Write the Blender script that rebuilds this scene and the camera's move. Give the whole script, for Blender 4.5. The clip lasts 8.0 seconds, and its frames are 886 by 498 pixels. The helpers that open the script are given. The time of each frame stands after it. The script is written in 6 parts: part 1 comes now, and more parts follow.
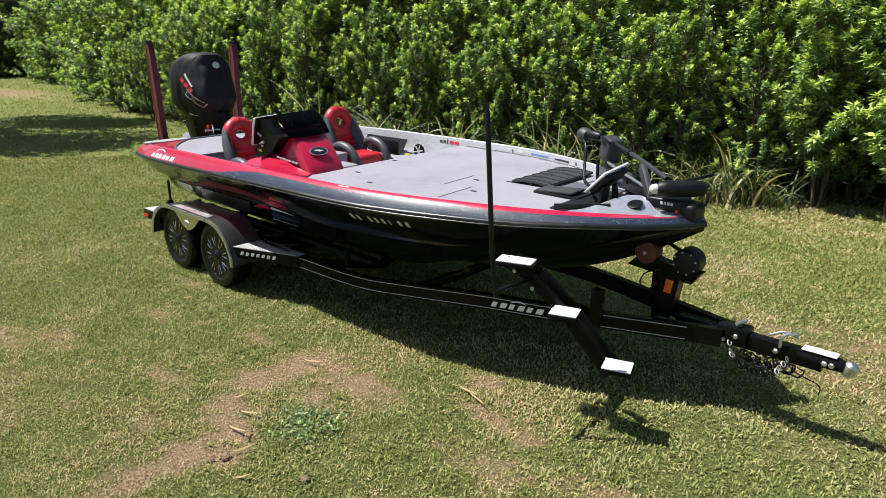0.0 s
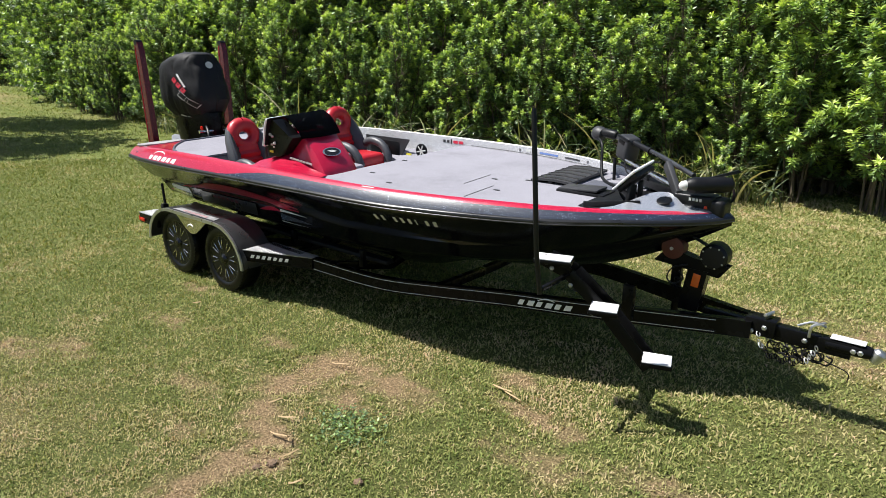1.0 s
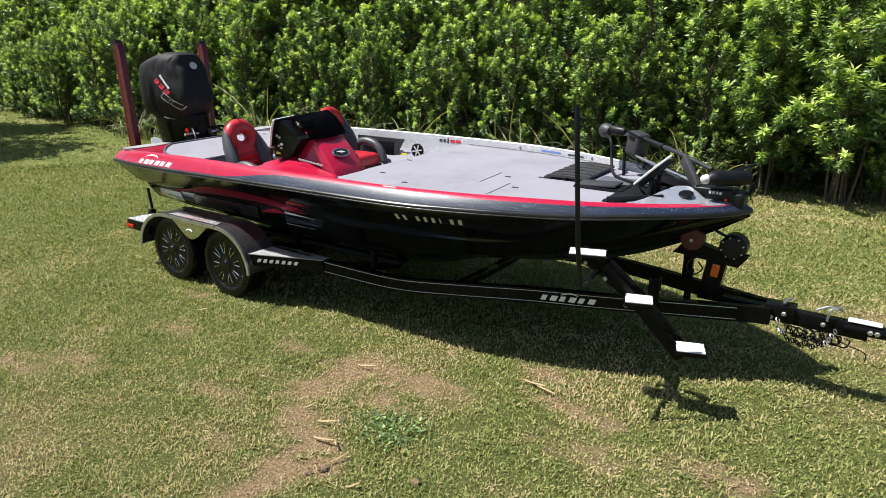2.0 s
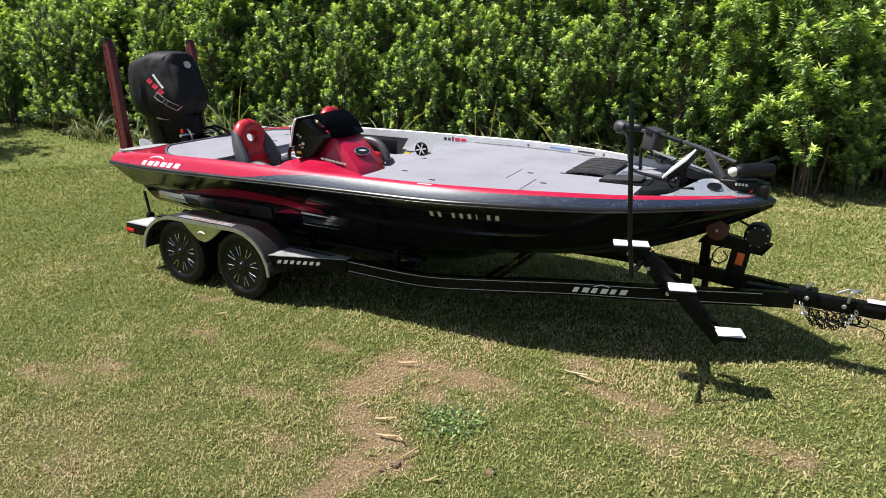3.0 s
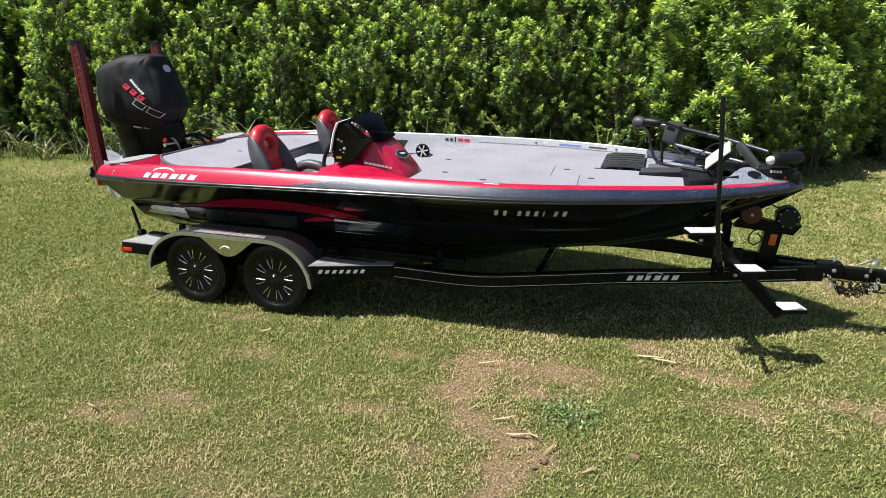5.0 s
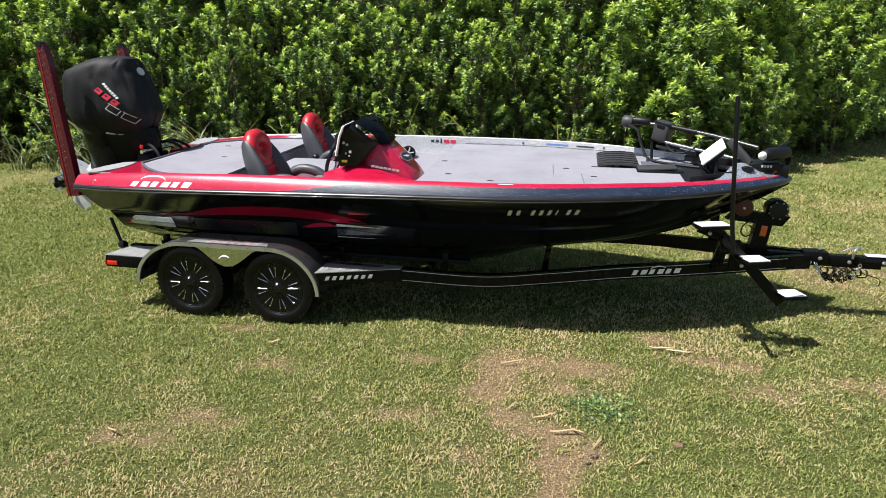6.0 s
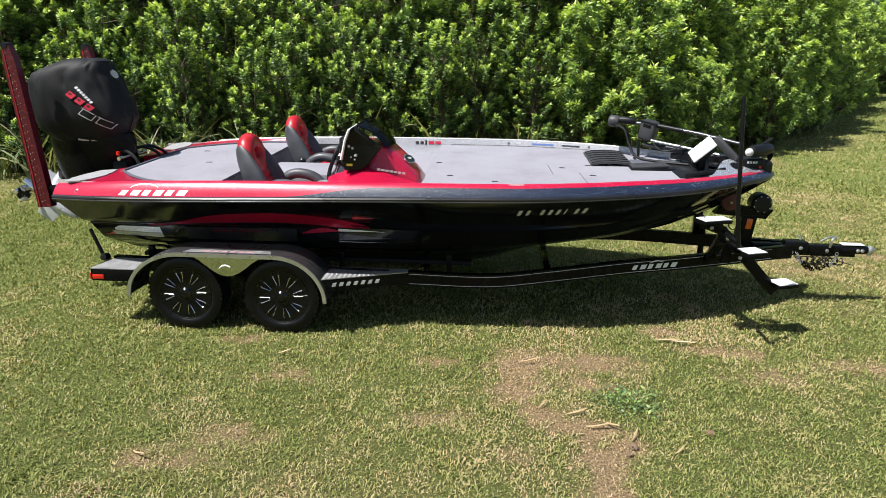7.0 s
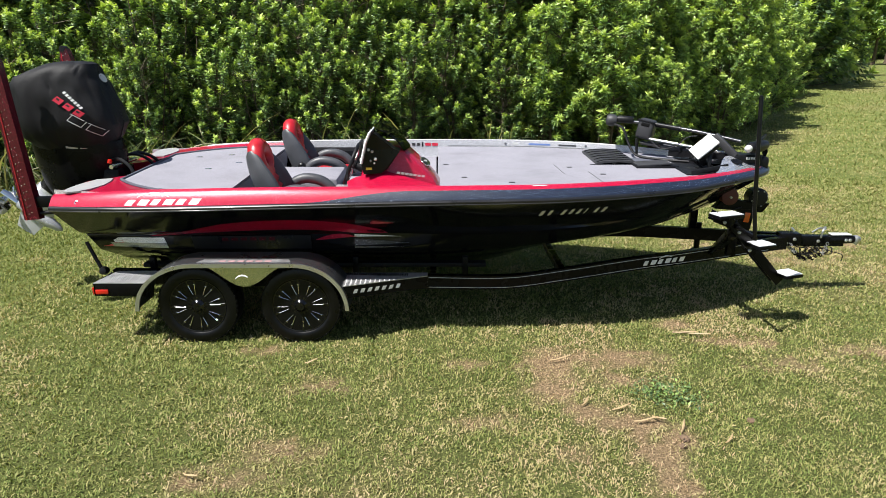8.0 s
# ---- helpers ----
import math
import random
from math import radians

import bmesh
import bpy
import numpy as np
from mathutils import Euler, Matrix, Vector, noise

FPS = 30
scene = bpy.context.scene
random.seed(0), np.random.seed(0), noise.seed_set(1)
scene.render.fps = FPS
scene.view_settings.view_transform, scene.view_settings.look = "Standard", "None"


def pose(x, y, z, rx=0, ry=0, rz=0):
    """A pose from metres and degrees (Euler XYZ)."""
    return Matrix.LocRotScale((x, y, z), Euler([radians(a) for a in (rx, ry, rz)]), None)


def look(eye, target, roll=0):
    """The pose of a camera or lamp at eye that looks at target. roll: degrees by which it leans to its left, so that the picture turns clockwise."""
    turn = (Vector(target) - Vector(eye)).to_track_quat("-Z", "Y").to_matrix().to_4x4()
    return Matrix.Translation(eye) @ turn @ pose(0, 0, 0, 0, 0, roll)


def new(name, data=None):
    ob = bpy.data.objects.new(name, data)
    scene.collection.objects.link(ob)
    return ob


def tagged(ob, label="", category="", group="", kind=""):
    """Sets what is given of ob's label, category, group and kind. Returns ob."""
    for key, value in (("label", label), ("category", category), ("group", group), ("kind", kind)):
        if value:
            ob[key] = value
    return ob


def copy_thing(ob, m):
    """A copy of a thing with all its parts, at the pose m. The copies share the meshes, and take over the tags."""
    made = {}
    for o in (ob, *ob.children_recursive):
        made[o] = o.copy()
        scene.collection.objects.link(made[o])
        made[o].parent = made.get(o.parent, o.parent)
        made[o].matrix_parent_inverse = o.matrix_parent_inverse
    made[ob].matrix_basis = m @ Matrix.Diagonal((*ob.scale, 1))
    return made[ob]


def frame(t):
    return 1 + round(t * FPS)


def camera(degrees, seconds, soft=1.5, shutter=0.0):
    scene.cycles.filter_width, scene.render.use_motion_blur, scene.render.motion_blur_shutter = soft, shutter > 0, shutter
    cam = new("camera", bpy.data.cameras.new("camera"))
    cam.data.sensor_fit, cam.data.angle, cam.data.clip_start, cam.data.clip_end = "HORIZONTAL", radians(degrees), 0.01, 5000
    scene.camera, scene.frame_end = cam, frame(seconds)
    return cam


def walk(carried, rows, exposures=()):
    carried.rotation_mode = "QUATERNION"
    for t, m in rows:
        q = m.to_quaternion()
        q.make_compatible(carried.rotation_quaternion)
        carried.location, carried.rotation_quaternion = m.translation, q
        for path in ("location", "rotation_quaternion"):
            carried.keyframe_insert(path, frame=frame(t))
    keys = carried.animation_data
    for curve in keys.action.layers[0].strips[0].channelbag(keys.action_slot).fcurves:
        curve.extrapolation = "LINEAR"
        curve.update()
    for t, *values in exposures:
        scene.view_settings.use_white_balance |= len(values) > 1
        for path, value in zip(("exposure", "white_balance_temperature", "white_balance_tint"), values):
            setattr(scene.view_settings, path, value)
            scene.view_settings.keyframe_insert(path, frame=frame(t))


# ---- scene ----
cam = camera(68.6, 8.0, 0.8)
PATH = [
    (0, (7.286, -4.297, 2.413), (5.99, -2.898, 1.812), 0.5),
    (0.5, (7.095, -4.472, 2.406), (5.837, -3.038, 1.806), 0.6),
    (1, (6.902, -4.643, 2.403), (5.698, -3.163, 1.804), 0.6),
    (1.5, (6.684, -4.814, 2.4), (5.542, -3.285, 1.802), 0.5),
    (3, (5.873, -5.445, 2.363), (4.938, -3.779, 1.77), 0.6),
    (3.5, (5.536, -5.646, 2.363), (4.681, -3.938, 1.772), 0.6),
    (4, (5.18, -5.816, 2.352), (4.409, -4.067, 1.763), 0.5),
    (4.5, (4.834, -5.951, 2.347), (4.148, -4.167, 1.759), 0.4),
    (6, (3.821, -6.228, 2.346), (3.435, -4.353, 1.764), 0.2),
    (6.5, (3.497, -6.275, 2.353), (3.219, -4.382, 1.771), 0.2),
    (7, (3.168, -6.315, 2.362), (2.991, -4.41, 1.78), 0.2),
    (7.5, (2.826, -6.339, 2.369), (2.739, -4.428, 1.786), 0.2),
    (8, (2.47, -6.315, 2.378), (2.479, -4.402, 1.795), 0.0),
]
walk(cam, [(t, look(eye, target, roll)) for t, eye, target, roll in PATH])

# world, sun
SUN_DIR = Vector((-0.50, -0.30, 1.0)).normalized()
world = bpy.data.worlds.new("sky")
scene.world = world
world.use_nodes = True
wn = world.node_tree.nodes
sky = wn.new("ShaderNodeTexSky")
sky.sky_type, sky.sun_disc = "NISHITA", False
sky.sun_elevation = math.asin(SUN_DIR.z)
sky.sun_rotation = math.atan2(SUN_DIR.x, SUN_DIR.y)
world.node_tree.links.new(sky.outputs[0], wn["Background"].inputs[0])
wn["Background"].inputs[1].default_value = 0.064
sun = new("sun", bpy.data.lights.new("sun", "SUN"))
sun.data.energy, sun.data.angle, sun.data.color = 5.0, radians(0.55), (1.0, 0.975, 0.93)
sun.matrix_world = look(SUN_DIR * 40, (0, 0, 0))
scene.view_settings.exposure = 0.75


# materials
def nodes_of(name):
    m = bpy.data.materials.new(name)
    m.use_nodes = True
    t = m.node_tree
    return m, t, t.nodes["Principled BSDF"]


def add(t, kind, **kw):
    n = t.nodes.new("ShaderNode" + kind)
    for k, v in kw.items():
        n.inputs[k.replace("_", " ")].default_value = v
    return n


def ramp(t, fac, stops):
    r = t.nodes.new("ShaderNodeValToRGB")
    el = r.color_ramp.elements
    while len(el) < len(stops):
        el.new(0.5)
    for e, (p, c) in zip(el, stops):
        e.position, e.color = p, (*c, 1)
    t.links.new(fac, r.inputs[0])
    return r.outputs[0]


def coords(t):
    return t.nodes.new("ShaderNodeTexCoord").outputs["Object"]


def noise_tex(t, scale, detail=4.0, rough=0.55):
    n = add(t, "TexNoise", Scale=scale, Detail=detail, Roughness=rough)
    t.links.new(coords(t), n.inputs["Vector"])
    return n.outputs[0]


def bump(t, bs, height, strength, dist):
    b = add(t, "Bump", Strength=strength, Distance=dist)
    t.links.new(height, b.inputs["Height"])
    t.links.new(b.outputs[0], bs.inputs["Normal"])


def plain(name, col, rough=0.5, metal=0.0, var=0.18, scale=6.0, fine=180.0, relief=0.15, coat=0.0, spec=0.5):
    """Paint, plastic, metal: two scales of tone, uneven gloss and fine relief."""
    m, t, bs = nodes_of(name)
    c = Vector(col)
    big, small = noise_tex(t, scale), noise_tex(t, fine, 2)
    mixed = add(t, "Math")
    mixed.operation = "MULTIPLY_ADD"
    t.links.new(small, mixed.inputs[0])
    mixed.inputs[1].default_value = 0.35
    t.links.new(big, mixed.inputs[2])
    out = ramp(t, mixed.outputs[0], [(0.35, c * (1 - var)), (0.65, c), (1.0, c * (1 + var))])
    t.links.new(out, bs.inputs["Base Color"])
    rr = ramp(t, big, [(0.3, (rough * 0.8,) * 3), (0.7, (min(1, rough * 1.25),) * 3)])
    t.links.new(rr, bs.inputs["Roughness"])
    bs.inputs["Metallic"].default_value = metal
    bs.inputs["Coat Weight"].default_value = coat
    bs.inputs["Specular IOR Level"].default_value = spec
    bs.inputs["Specular IOR Level"].default_value = spec
    bs.inputs["Coat Roughness"].default_value = 0.04
    if relief:
        bump(t, bs, small, relief, 0.002)
    return m


def flake(name, col, spark, rough=0.28, amount=0.09, size=190.0, metal=0.35, coat=1.0, spec=0.2):
    """Metal-flake gelcoat: bright specks in a tinted coat under clear gloss."""
    m, t, bs = nodes_of(name)
    v = add(t, "TexVoronoi", Scale=size)
    t.links.new(coords(t), v.inputs["Vector"])
    sep = t.nodes.new("ShaderNodeSeparateColor")
    t.links.new(v.outputs["Color"], sep.inputs[0])
    c = Vector(col)
    out = ramp(t, sep.outputs[0], [(0.0, c * 0.65), (0.55, c), (1 - amount, c * 1.35), (1 - amount * 0.4, spark)])
    t.links.new(out, bs.inputs["Base Color"])
    bs.inputs["Metallic"].default_value = metal
    bs.inputs["Roughness"].default_value = rough
    bs.inputs["Coat Weight"].default_value = coat
    bs.inputs["Coat Roughness"].default_value = 0.03
    bump(t, bs, sep.outputs[1], 0.10, 0.0015)
    return m


def fabric(name, col, rough=0.95, fine=420.0, relief=0.5, stain=0.2, spec=0.15):
    """Marine carpet and cloth: matt pile with traffic marks."""
    m, t, bs = nodes_of(name)
    c = Vector(col)
    out = ramp(t, noise_tex(t, 2.2, 6, 0.65), [(0.25, c * (1 - stain)), (0.5, c), (0.8, c * (1 + 0.5 * stain))])
    fine_n = noise_tex(t, fine, 2)
    mx = t.nodes.new("ShaderNodeMix")
    mx.data_type, mx.blend_type = "RGBA", "MULTIPLY"
    mx.inputs[0].default_value = 1.0
    t.links.new(out, mx.inputs[6])
    t.links.new(ramp(t, fine_n, [(0.3, (0.75,) * 3), (0.7, (1.15,) * 3)]), mx.inputs[7])
    t.links.new(mx.outputs[2], bs.inputs["Base Color"])
    bs.inputs["Roughness"].default_value = rough
    bs.inputs["Specular IOR Level"].default_value = spec
    bump(t, bs, fine_n, relief, 0.003)
    return m


def leaf_like(name, stops, through_col, amount, rough=0.45, by_attr="", spec=0.4):
    """Leaves and blades: colour by island, light passing through."""
    m, t, bs = nodes_of(name)
    geo = t.nodes.new("ShaderNodeNewGeometry")
    if by_attr:
        at = t.nodes.new("ShaderNodeAttribute")
        at.attribute_name = by_attr
        ad = add(t, "Math")
        ad.operation = "MULTIPLY_ADD"
        t.links.new(geo.outputs["Random Per Island"], ad.inputs[0])
        ad.inputs[1].default_value = 0.35
        t.links.new(at.outputs["Fac"], ad.inputs[2])
        src = ad.outputs[0]
    else:
        src = geo.outputs["Random Per Island"]
    col = ramp(t, src, stops)
    t.links.new(col, bs.inputs["Base Color"])
    bs.inputs["Roughness"].default_value = rough
    bs.inputs["Specular IOR Level"].default_value = spec
    tr = t.nodes.new("ShaderNodeBsdfTranslucent")
    mul = t.nodes.new("ShaderNodeMix")
    mul.data_type, mul.blend_type = "RGBA", "MULTIPLY"
    mul.inputs[0].default_value = 1.0
    t.links.new(col, mul.inputs[6])
    mul.inputs[7].default_value = (*through_col, 1)
    t.links.new(mul.outputs[2], tr.inputs[0])
    ms = t.nodes.new("ShaderNodeMixShader")
    ms.inputs[0].default_value = amount
    t.links.new(bs.outputs[0], ms.inputs[1])
    t.links.new(tr.outputs[0], ms.inputs[2])
    t.links.new(ms.outputs[0], t.nodes["Material Output"].inputs[0])
    return m


M = {}
M["hull_black"] = plain("black_gelcoat", (0.006, 0.006, 0.007), 0.13, 0, 0.3, 2, 60, 0.0, 0.0, 0.42)
M["red"] = flake("red_metal_flake", (0.44, 0.002, 0.034), (0.92, 0.16, 0.26), 0.3, 0.05, 380.0, 0.1, 0.5, 0.06)
M["blue"] = flake("charcoal_blue_metal_flake", (0.007, 0.014, 0.034), (0.58, 0.68, 0.88), 0.4, 0.028, 420.0, 0.0, 0.6, 0.05)
M["silver"] = flake("silver_metal_flake", (0.46, 0.46, 0.485), (0.85, 0.85, 0.85), 0.35, 0.12, 420.0, 0.2)
M["pale_flake"] = flake("pale_silver_flake", (0.74, 0.74, 0.76), (0.95, 0.95, 0.95), 0.35, 0.1, 300.0, 0.0, 0.6)
M["rail"] = plain("black_rub_rail", (0.012, 0.012, 0.014), 0.3, 0, 0.2, 5, 90, 0.05)
M["bright"] = plain("bright_trim", (0.7, 0.7, 0.7), 0.18, 0.9, 0.1, 9, 200, 0.05)
M["carpet"] = fabric("grey_marine_carpet", (0.275, 0.27, 0.305))
M["carpet_dark"] = fabric("charcoal_carpet_edge", (0.10, 0.105, 0.13))
M["seam"] = plain("dark_seam", (0.13, 0.13, 0.14), 0.9)
M["vinyl_red"] = plain("red_vinyl", (0.42, 0.012, 0.02), 0.38, 0, 0.2, 9, 300, 0.3)
M["vinyl_grey"] = plain("charcoal_vinyl", (0.055, 0.057, 0.064), 0.42, 0, 0.25, 9, 300, 0.35)
M["plastic"] = plain("black_plastic", (0.006, 0.006, 0.007), 0.42, 0, 0.3, 8, 240, 0.25, 0.0, 0.3)
M["plastic_grey"] = plain("dark_grey_plastic", (0.032, 0.032, 0.035), 0.5, 0, 0.3, 8, 240, 0.25)
M["cloth"] = fabric("black_cover_cloth", (0.0055, 0.0055, 0.007), 0.62, 300, 0.4, 0.4, 0.30)
M["steel_black"] = plain("black_painted_steel", (0.0045, 0.0045, 0.005), 0.26, 0, 0.35, 5, 150, 0.1, 0.0, 0.13)
M["gunmetal"] = plain("gunmetal_paint", (0.07, 0.07, 0.075), 0.3, 0.6, 0.25, 5, 150, 0.1, 0.5)
M["lip"] = plain("satin_aluminium", (0.62, 0.62, 0.63), 0.3, 0.92, 0.08, 6, 120, 0.05)
M["alu"] = plain("polished_aluminium", (0.72, 0.72, 0.70), 0.12, 1.0, 0.08, 6, 120, 0.05)
M["alu_dull"] = plain("diamond_plate_aluminium", (0.42, 0.42, 0.43), 0.5, 0.85, 0.2, 14, 160, 0.2)
M["galv"] = plain("galvanised_steel", (0.5, 0.5, 0.5), 0.38, 0.9, 0.25, 30, 160, 0.3)
M["rubber"] = plain("tyre_rubber", (0.0035, 0.0035, 0.0035), 0.32, 0, 0.35, 12, 140, 0.3, 0.0, 0.25)
M["rim"] = plain("gloss_black_rim", (0.003, 0.003, 0.0035), 0.14, 0, 0.2, 5, 90, 0.0, 0.0, 0.5)
M["milled"] = plain("milled_aluminium", (0.75, 0.75, 0.75), 0.2, 1.0, 0.1, 20, 200, 0.05)
M["white"] = plain("white_paint", (0.80, 0.80, 0.80), 0.5, 0, 0.06, 7, 220, 0.1)
M["grip"] = plain("white_grip_tape", (0.64, 0.64, 0.65), 0.85, 0, 0.10, 12, 500, 0.6)
M["decal_grey"] = plain("silver_grey_lettering", (0.55, 0.55, 0.53), 0.4, 0, 0.1, 12, 220, 0.05)
M["decal_red"] = plain("red_print", (0.55, 0.02, 0.05), 0.5, 0, 0.1, 12, 220, 0.05)
M["decal_blue"] = plain("blue_print", (0.12, 0.20, 0.46), 0.5, 0, 0.1, 12, 220, 0.05)
M["decal_yellow"] = plain("yellow_sticker", (0.75, 0.65, 0.06), 0.5, 0, 0.1, 12, 220, 0.05)
M["cloth_print"] = plain("black_print", (0.008, 0.008, 0.010), 0.6, 0, 0.1, 12, 220, 0.05)
M["red_lens"] = plain("red_lens", (0.6, 0.02, 0.01), 0.15, 0, 0.1, 12, 220, 0.05, 0.5)
M["amber"] = plain("amber_reflector", (0.75, 0.12, 0.01), 0.2, 0, 0.15, 12, 220, 0.1, 0.5)
M["roller"] = plain("rust_red_rubber_roller", (0.10, 0.022, 0.014), 0.6, 0, 0.3, 12, 150, 0.2)
# silver flake; the blue of the reflected sky is put into its base colour
M["cap_silver"] = flake("sky_tinted_silver_flake", (0.50, 0.52, 0.57), (0.9, 0.9, 0.9), 0.2, 0.10, 420.0, 0.6)
M["faded_print"] = plain("faded_red_print", (0.40, 0.24, 0.25), 0.5, 0, 0.1, 12, 220, 0.05)
M["pole_red"] = flake("dark_red_metal_flake", (0.085, 0.001, 0.009), (0.55, 0.06, 0.12), 0.38, 0.05, 200, 0.3, 0.2, 0.1)
M["leg_grey"] = plain("grey_gearcase_paint", (0.5, 0.51, 0.53), 0.3, 0.3, 0.15, 6, 160, 0.05, 0.4)
# near-black green: the thicket's inner shade put into a colour
M["undergrowth"] = plain("thicket_shade", (0.022, 0.026, 0.012), 0.95, 0, 0.5, 3, 30, 0.8)
M["soil"] = plain("brown_soil", (0.16, 0.105, 0.065), 0.95, 0, 0.5, 40, 160, 0.8)
M["pad_grey"] = plain("grey_grip_pad", (0.27, 0.27, 0.275), 0.85, 0, 0.12, 12, 500, 0.6)
M["bark"] = plain("brown_stem_bark", (0.10, 0.075, 0.05), 0.9, 0, 0.4, 20, 120, 0.6)
M["straw"] = leaf_like("dry_straw", [(0.0, (0.30, 0.19, 0.09)), (0.5, (0.48, 0.34, 0.18)), (1.0, (0.62, 0.48, 0.28))], (1, 0.8, 0.5), 0.2)
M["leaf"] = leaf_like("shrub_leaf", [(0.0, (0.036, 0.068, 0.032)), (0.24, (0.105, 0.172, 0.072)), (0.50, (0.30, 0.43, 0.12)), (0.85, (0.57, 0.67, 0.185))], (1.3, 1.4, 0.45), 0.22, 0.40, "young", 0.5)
M["reed"] = leaf_like("cane_blade", [(0.0, (0.030, 0.055, 0.016)), (0.4, (0.11, 0.15, 0.05)), (0.7, (0.26, 0.27, 0.13)), (1.0, (0.46, 0.40, 0.27))], (1.2, 1.2, 0.5), 0.25, 0.5)
M["blade"] = leaf_like("lawn_blade", [(0.0, (0.112, 0.158, 0.038)), (0.2, (0.215, 0.248, 0.070)), (0.4, (0.345, 0.322, 0.130)), (0.6, (0.425, 0.365, 0.18)), (0.8, (0.49, 0.39, 0.235)), (1.0, (0.46, 0.32, 0.205))], (1.2, 1.2, 0.5), 0.20, 0.65, "dry", 0.2)


def smoked_glass():
    m, t, bs = nodes_of("smoked_acrylic")
    bs.inputs["Base Color"].default_value = (0.009, 0.010, 0.012, 1)
    bs.inputs["Roughness"].default_value = 0.03
    bs.inputs["Transmission Weight"].default_value = 0.9
    bs.inputs["IOR"].default_value = 1.08
    return m


M["smoke"] = smoked_glass()


def soil_material():
    """Turf seen between the blades: soil, painted gap shade and worn patches by their own attribute."""
    m, t, bs = nodes_of("turf")
    at = t.nodes.new("ShaderNodeAttribute")
    at.attribute_name = "bare"
    green = ramp(t, noise_tex(t, 1.3, 8, 0.7), [(0.25, (0.085, 0.115, 0.026)), (0.5, (0.155, 0.185, 0.048)), (0.75, (0.25, 0.255, 0.088))])
    fine_n = noise_tex(t, 60, 8, 0.78)
    dry = ramp(t, fine_n, [(0.25, (0.15, 0.10, 0.055)), (0.55, (0.32, 0.22, 0.128)), (0.8, (0.48, 0.35, 0.215))])
    # turf painted darker where blades stand thick, as shade in their gaps
    th = t.nodes.new("ShaderNodeAttribute")
    th.attribute_name = "gap_shade"
    under = t.nodes.new("ShaderNodeMix")
    under.data_type = "RGBA"
    t.links.new(th.outputs["Fac"], under.inputs[0])
    t.links.new(green, under.inputs[6])
    under.inputs[7].default_value = (0.108, 0.122, 0.036, 1)
    mx = t.nodes.new("ShaderNodeMix")
    mx.data_type = "RGBA"
    t.links.new(at.outputs["Fac"], mx.inputs[0])
    t.links.new(under.outputs[2], mx.inputs[6])
    t.links.new(dry, mx.inputs[7])
    m2 = t.nodes.new("ShaderNodeMix")
    m2.data_type, m2.blend_type = "RGBA", "MULTIPLY"
    m2.inputs[0].default_value = 1.0
    t.links.new(mx.outputs[2], m2.inputs[6])
    t.links.new(ramp(t, fine_n, [(0.38, (0.35,) * 3), (0.5, (0.9,) * 3), (0.62, (1.5,) * 3)]), m2.inputs[7])
    t.links.new(m2.outputs[2], bs.inputs["Base Color"])
    bs.inputs["Roughness"].default_value = 0.95
    bs.inputs["Specular IOR Level"].default_value = 0.15
    bump(t, bs, fine_n, 0.8, 0.03)
    return m


M["turf"] = soil_material()


# building helpers
def finish(name, me, material, smooth):
    me.materials.append(material)
    if smooth:
        me.shade_smooth()
    return new(name, me)


def part(name, bm, material, parent, label="", smooth=True, kind=""):
    """One mesh object under a thing or under a part; its corners are in world places."""
    me = bpy.data.meshes.new(name)
    bmesh.ops.recalc_face_normals(bm, faces=bm.faces)
    bm.to_mesh(me)
    bm.free()
    if smooth:
        for p in me.polygons:
            p.use_smooth = True
        me.set_sharp_from_angle(angle=radians(38))
    me.materials.append(material)
    ob = new(name, me)
    if parent is not None:
        ob.parent = parent
        if parent.type == "EMPTY":
            ob.matrix_parent_inverse = parent.matrix_basis.inverted()
    return tagged(ob, label, kind=kind)


def thing(name, place, label, category, group="", kind=""):
    ob = new(name)
    ob.empty_display_size = 0.1
    ob.matrix_basis = Matrix.Translation(place)
    return tagged(ob, label, category, group, kind)


def curve_of(xs, ys):
    """A smooth curve through a few knots."""
    xs, ys = list(xs), list(ys)
    n = len(xs)
    sl = [(ys[min(i + 1, n - 1)] - ys[max(i - 1, 0)]) / (xs[min(i + 1, n - 1)] - xs[max(i - 1, 0)]) for i in range(n)]

    def at(x):
        x = min(max(x, xs[0]), xs[-1])
        i = max(0, min(n - 2, sum(1 for k in xs[1:-1] if k <= x)))
        h = xs[i + 1] - xs[i]
        u = (x - xs[i]) / h
        a, b = 2 * u ** 3 - 3 * u ** 2 + 1, u ** 3 - 2 * u ** 2 + u
        c, d = -2 * u ** 3 + 3 * u ** 2, u ** 3 - u ** 2
        return a * ys[i] + b * h * sl[i] + c * ys[i + 1] + d * h * sl[i + 1]
    return at


def ease(a, b, x):
    u = min(max((x - a) / (b - a), 0.0), 1.0)
    return u * u * (3 - 2 * u)


def lofted(rows, closed=False, caps=False, bm=None):
    """Rows of points joined into a skin."""
    bm = bm or bmesh.new()
    vs = [[bm.verts.new(p) for p in r] for r in rows]
    for a, b in zip(vs[:-1], vs[1:]):
        n = len(a)
        for i in range(n if closed else n - 1):
            j = (i + 1) % n
            bm.faces.new((a[i], a[j], b[j], b[i]))
    if caps:
        bm.faces.new(vs[0])
        bm.faces.new(vs[-1])
    return bm


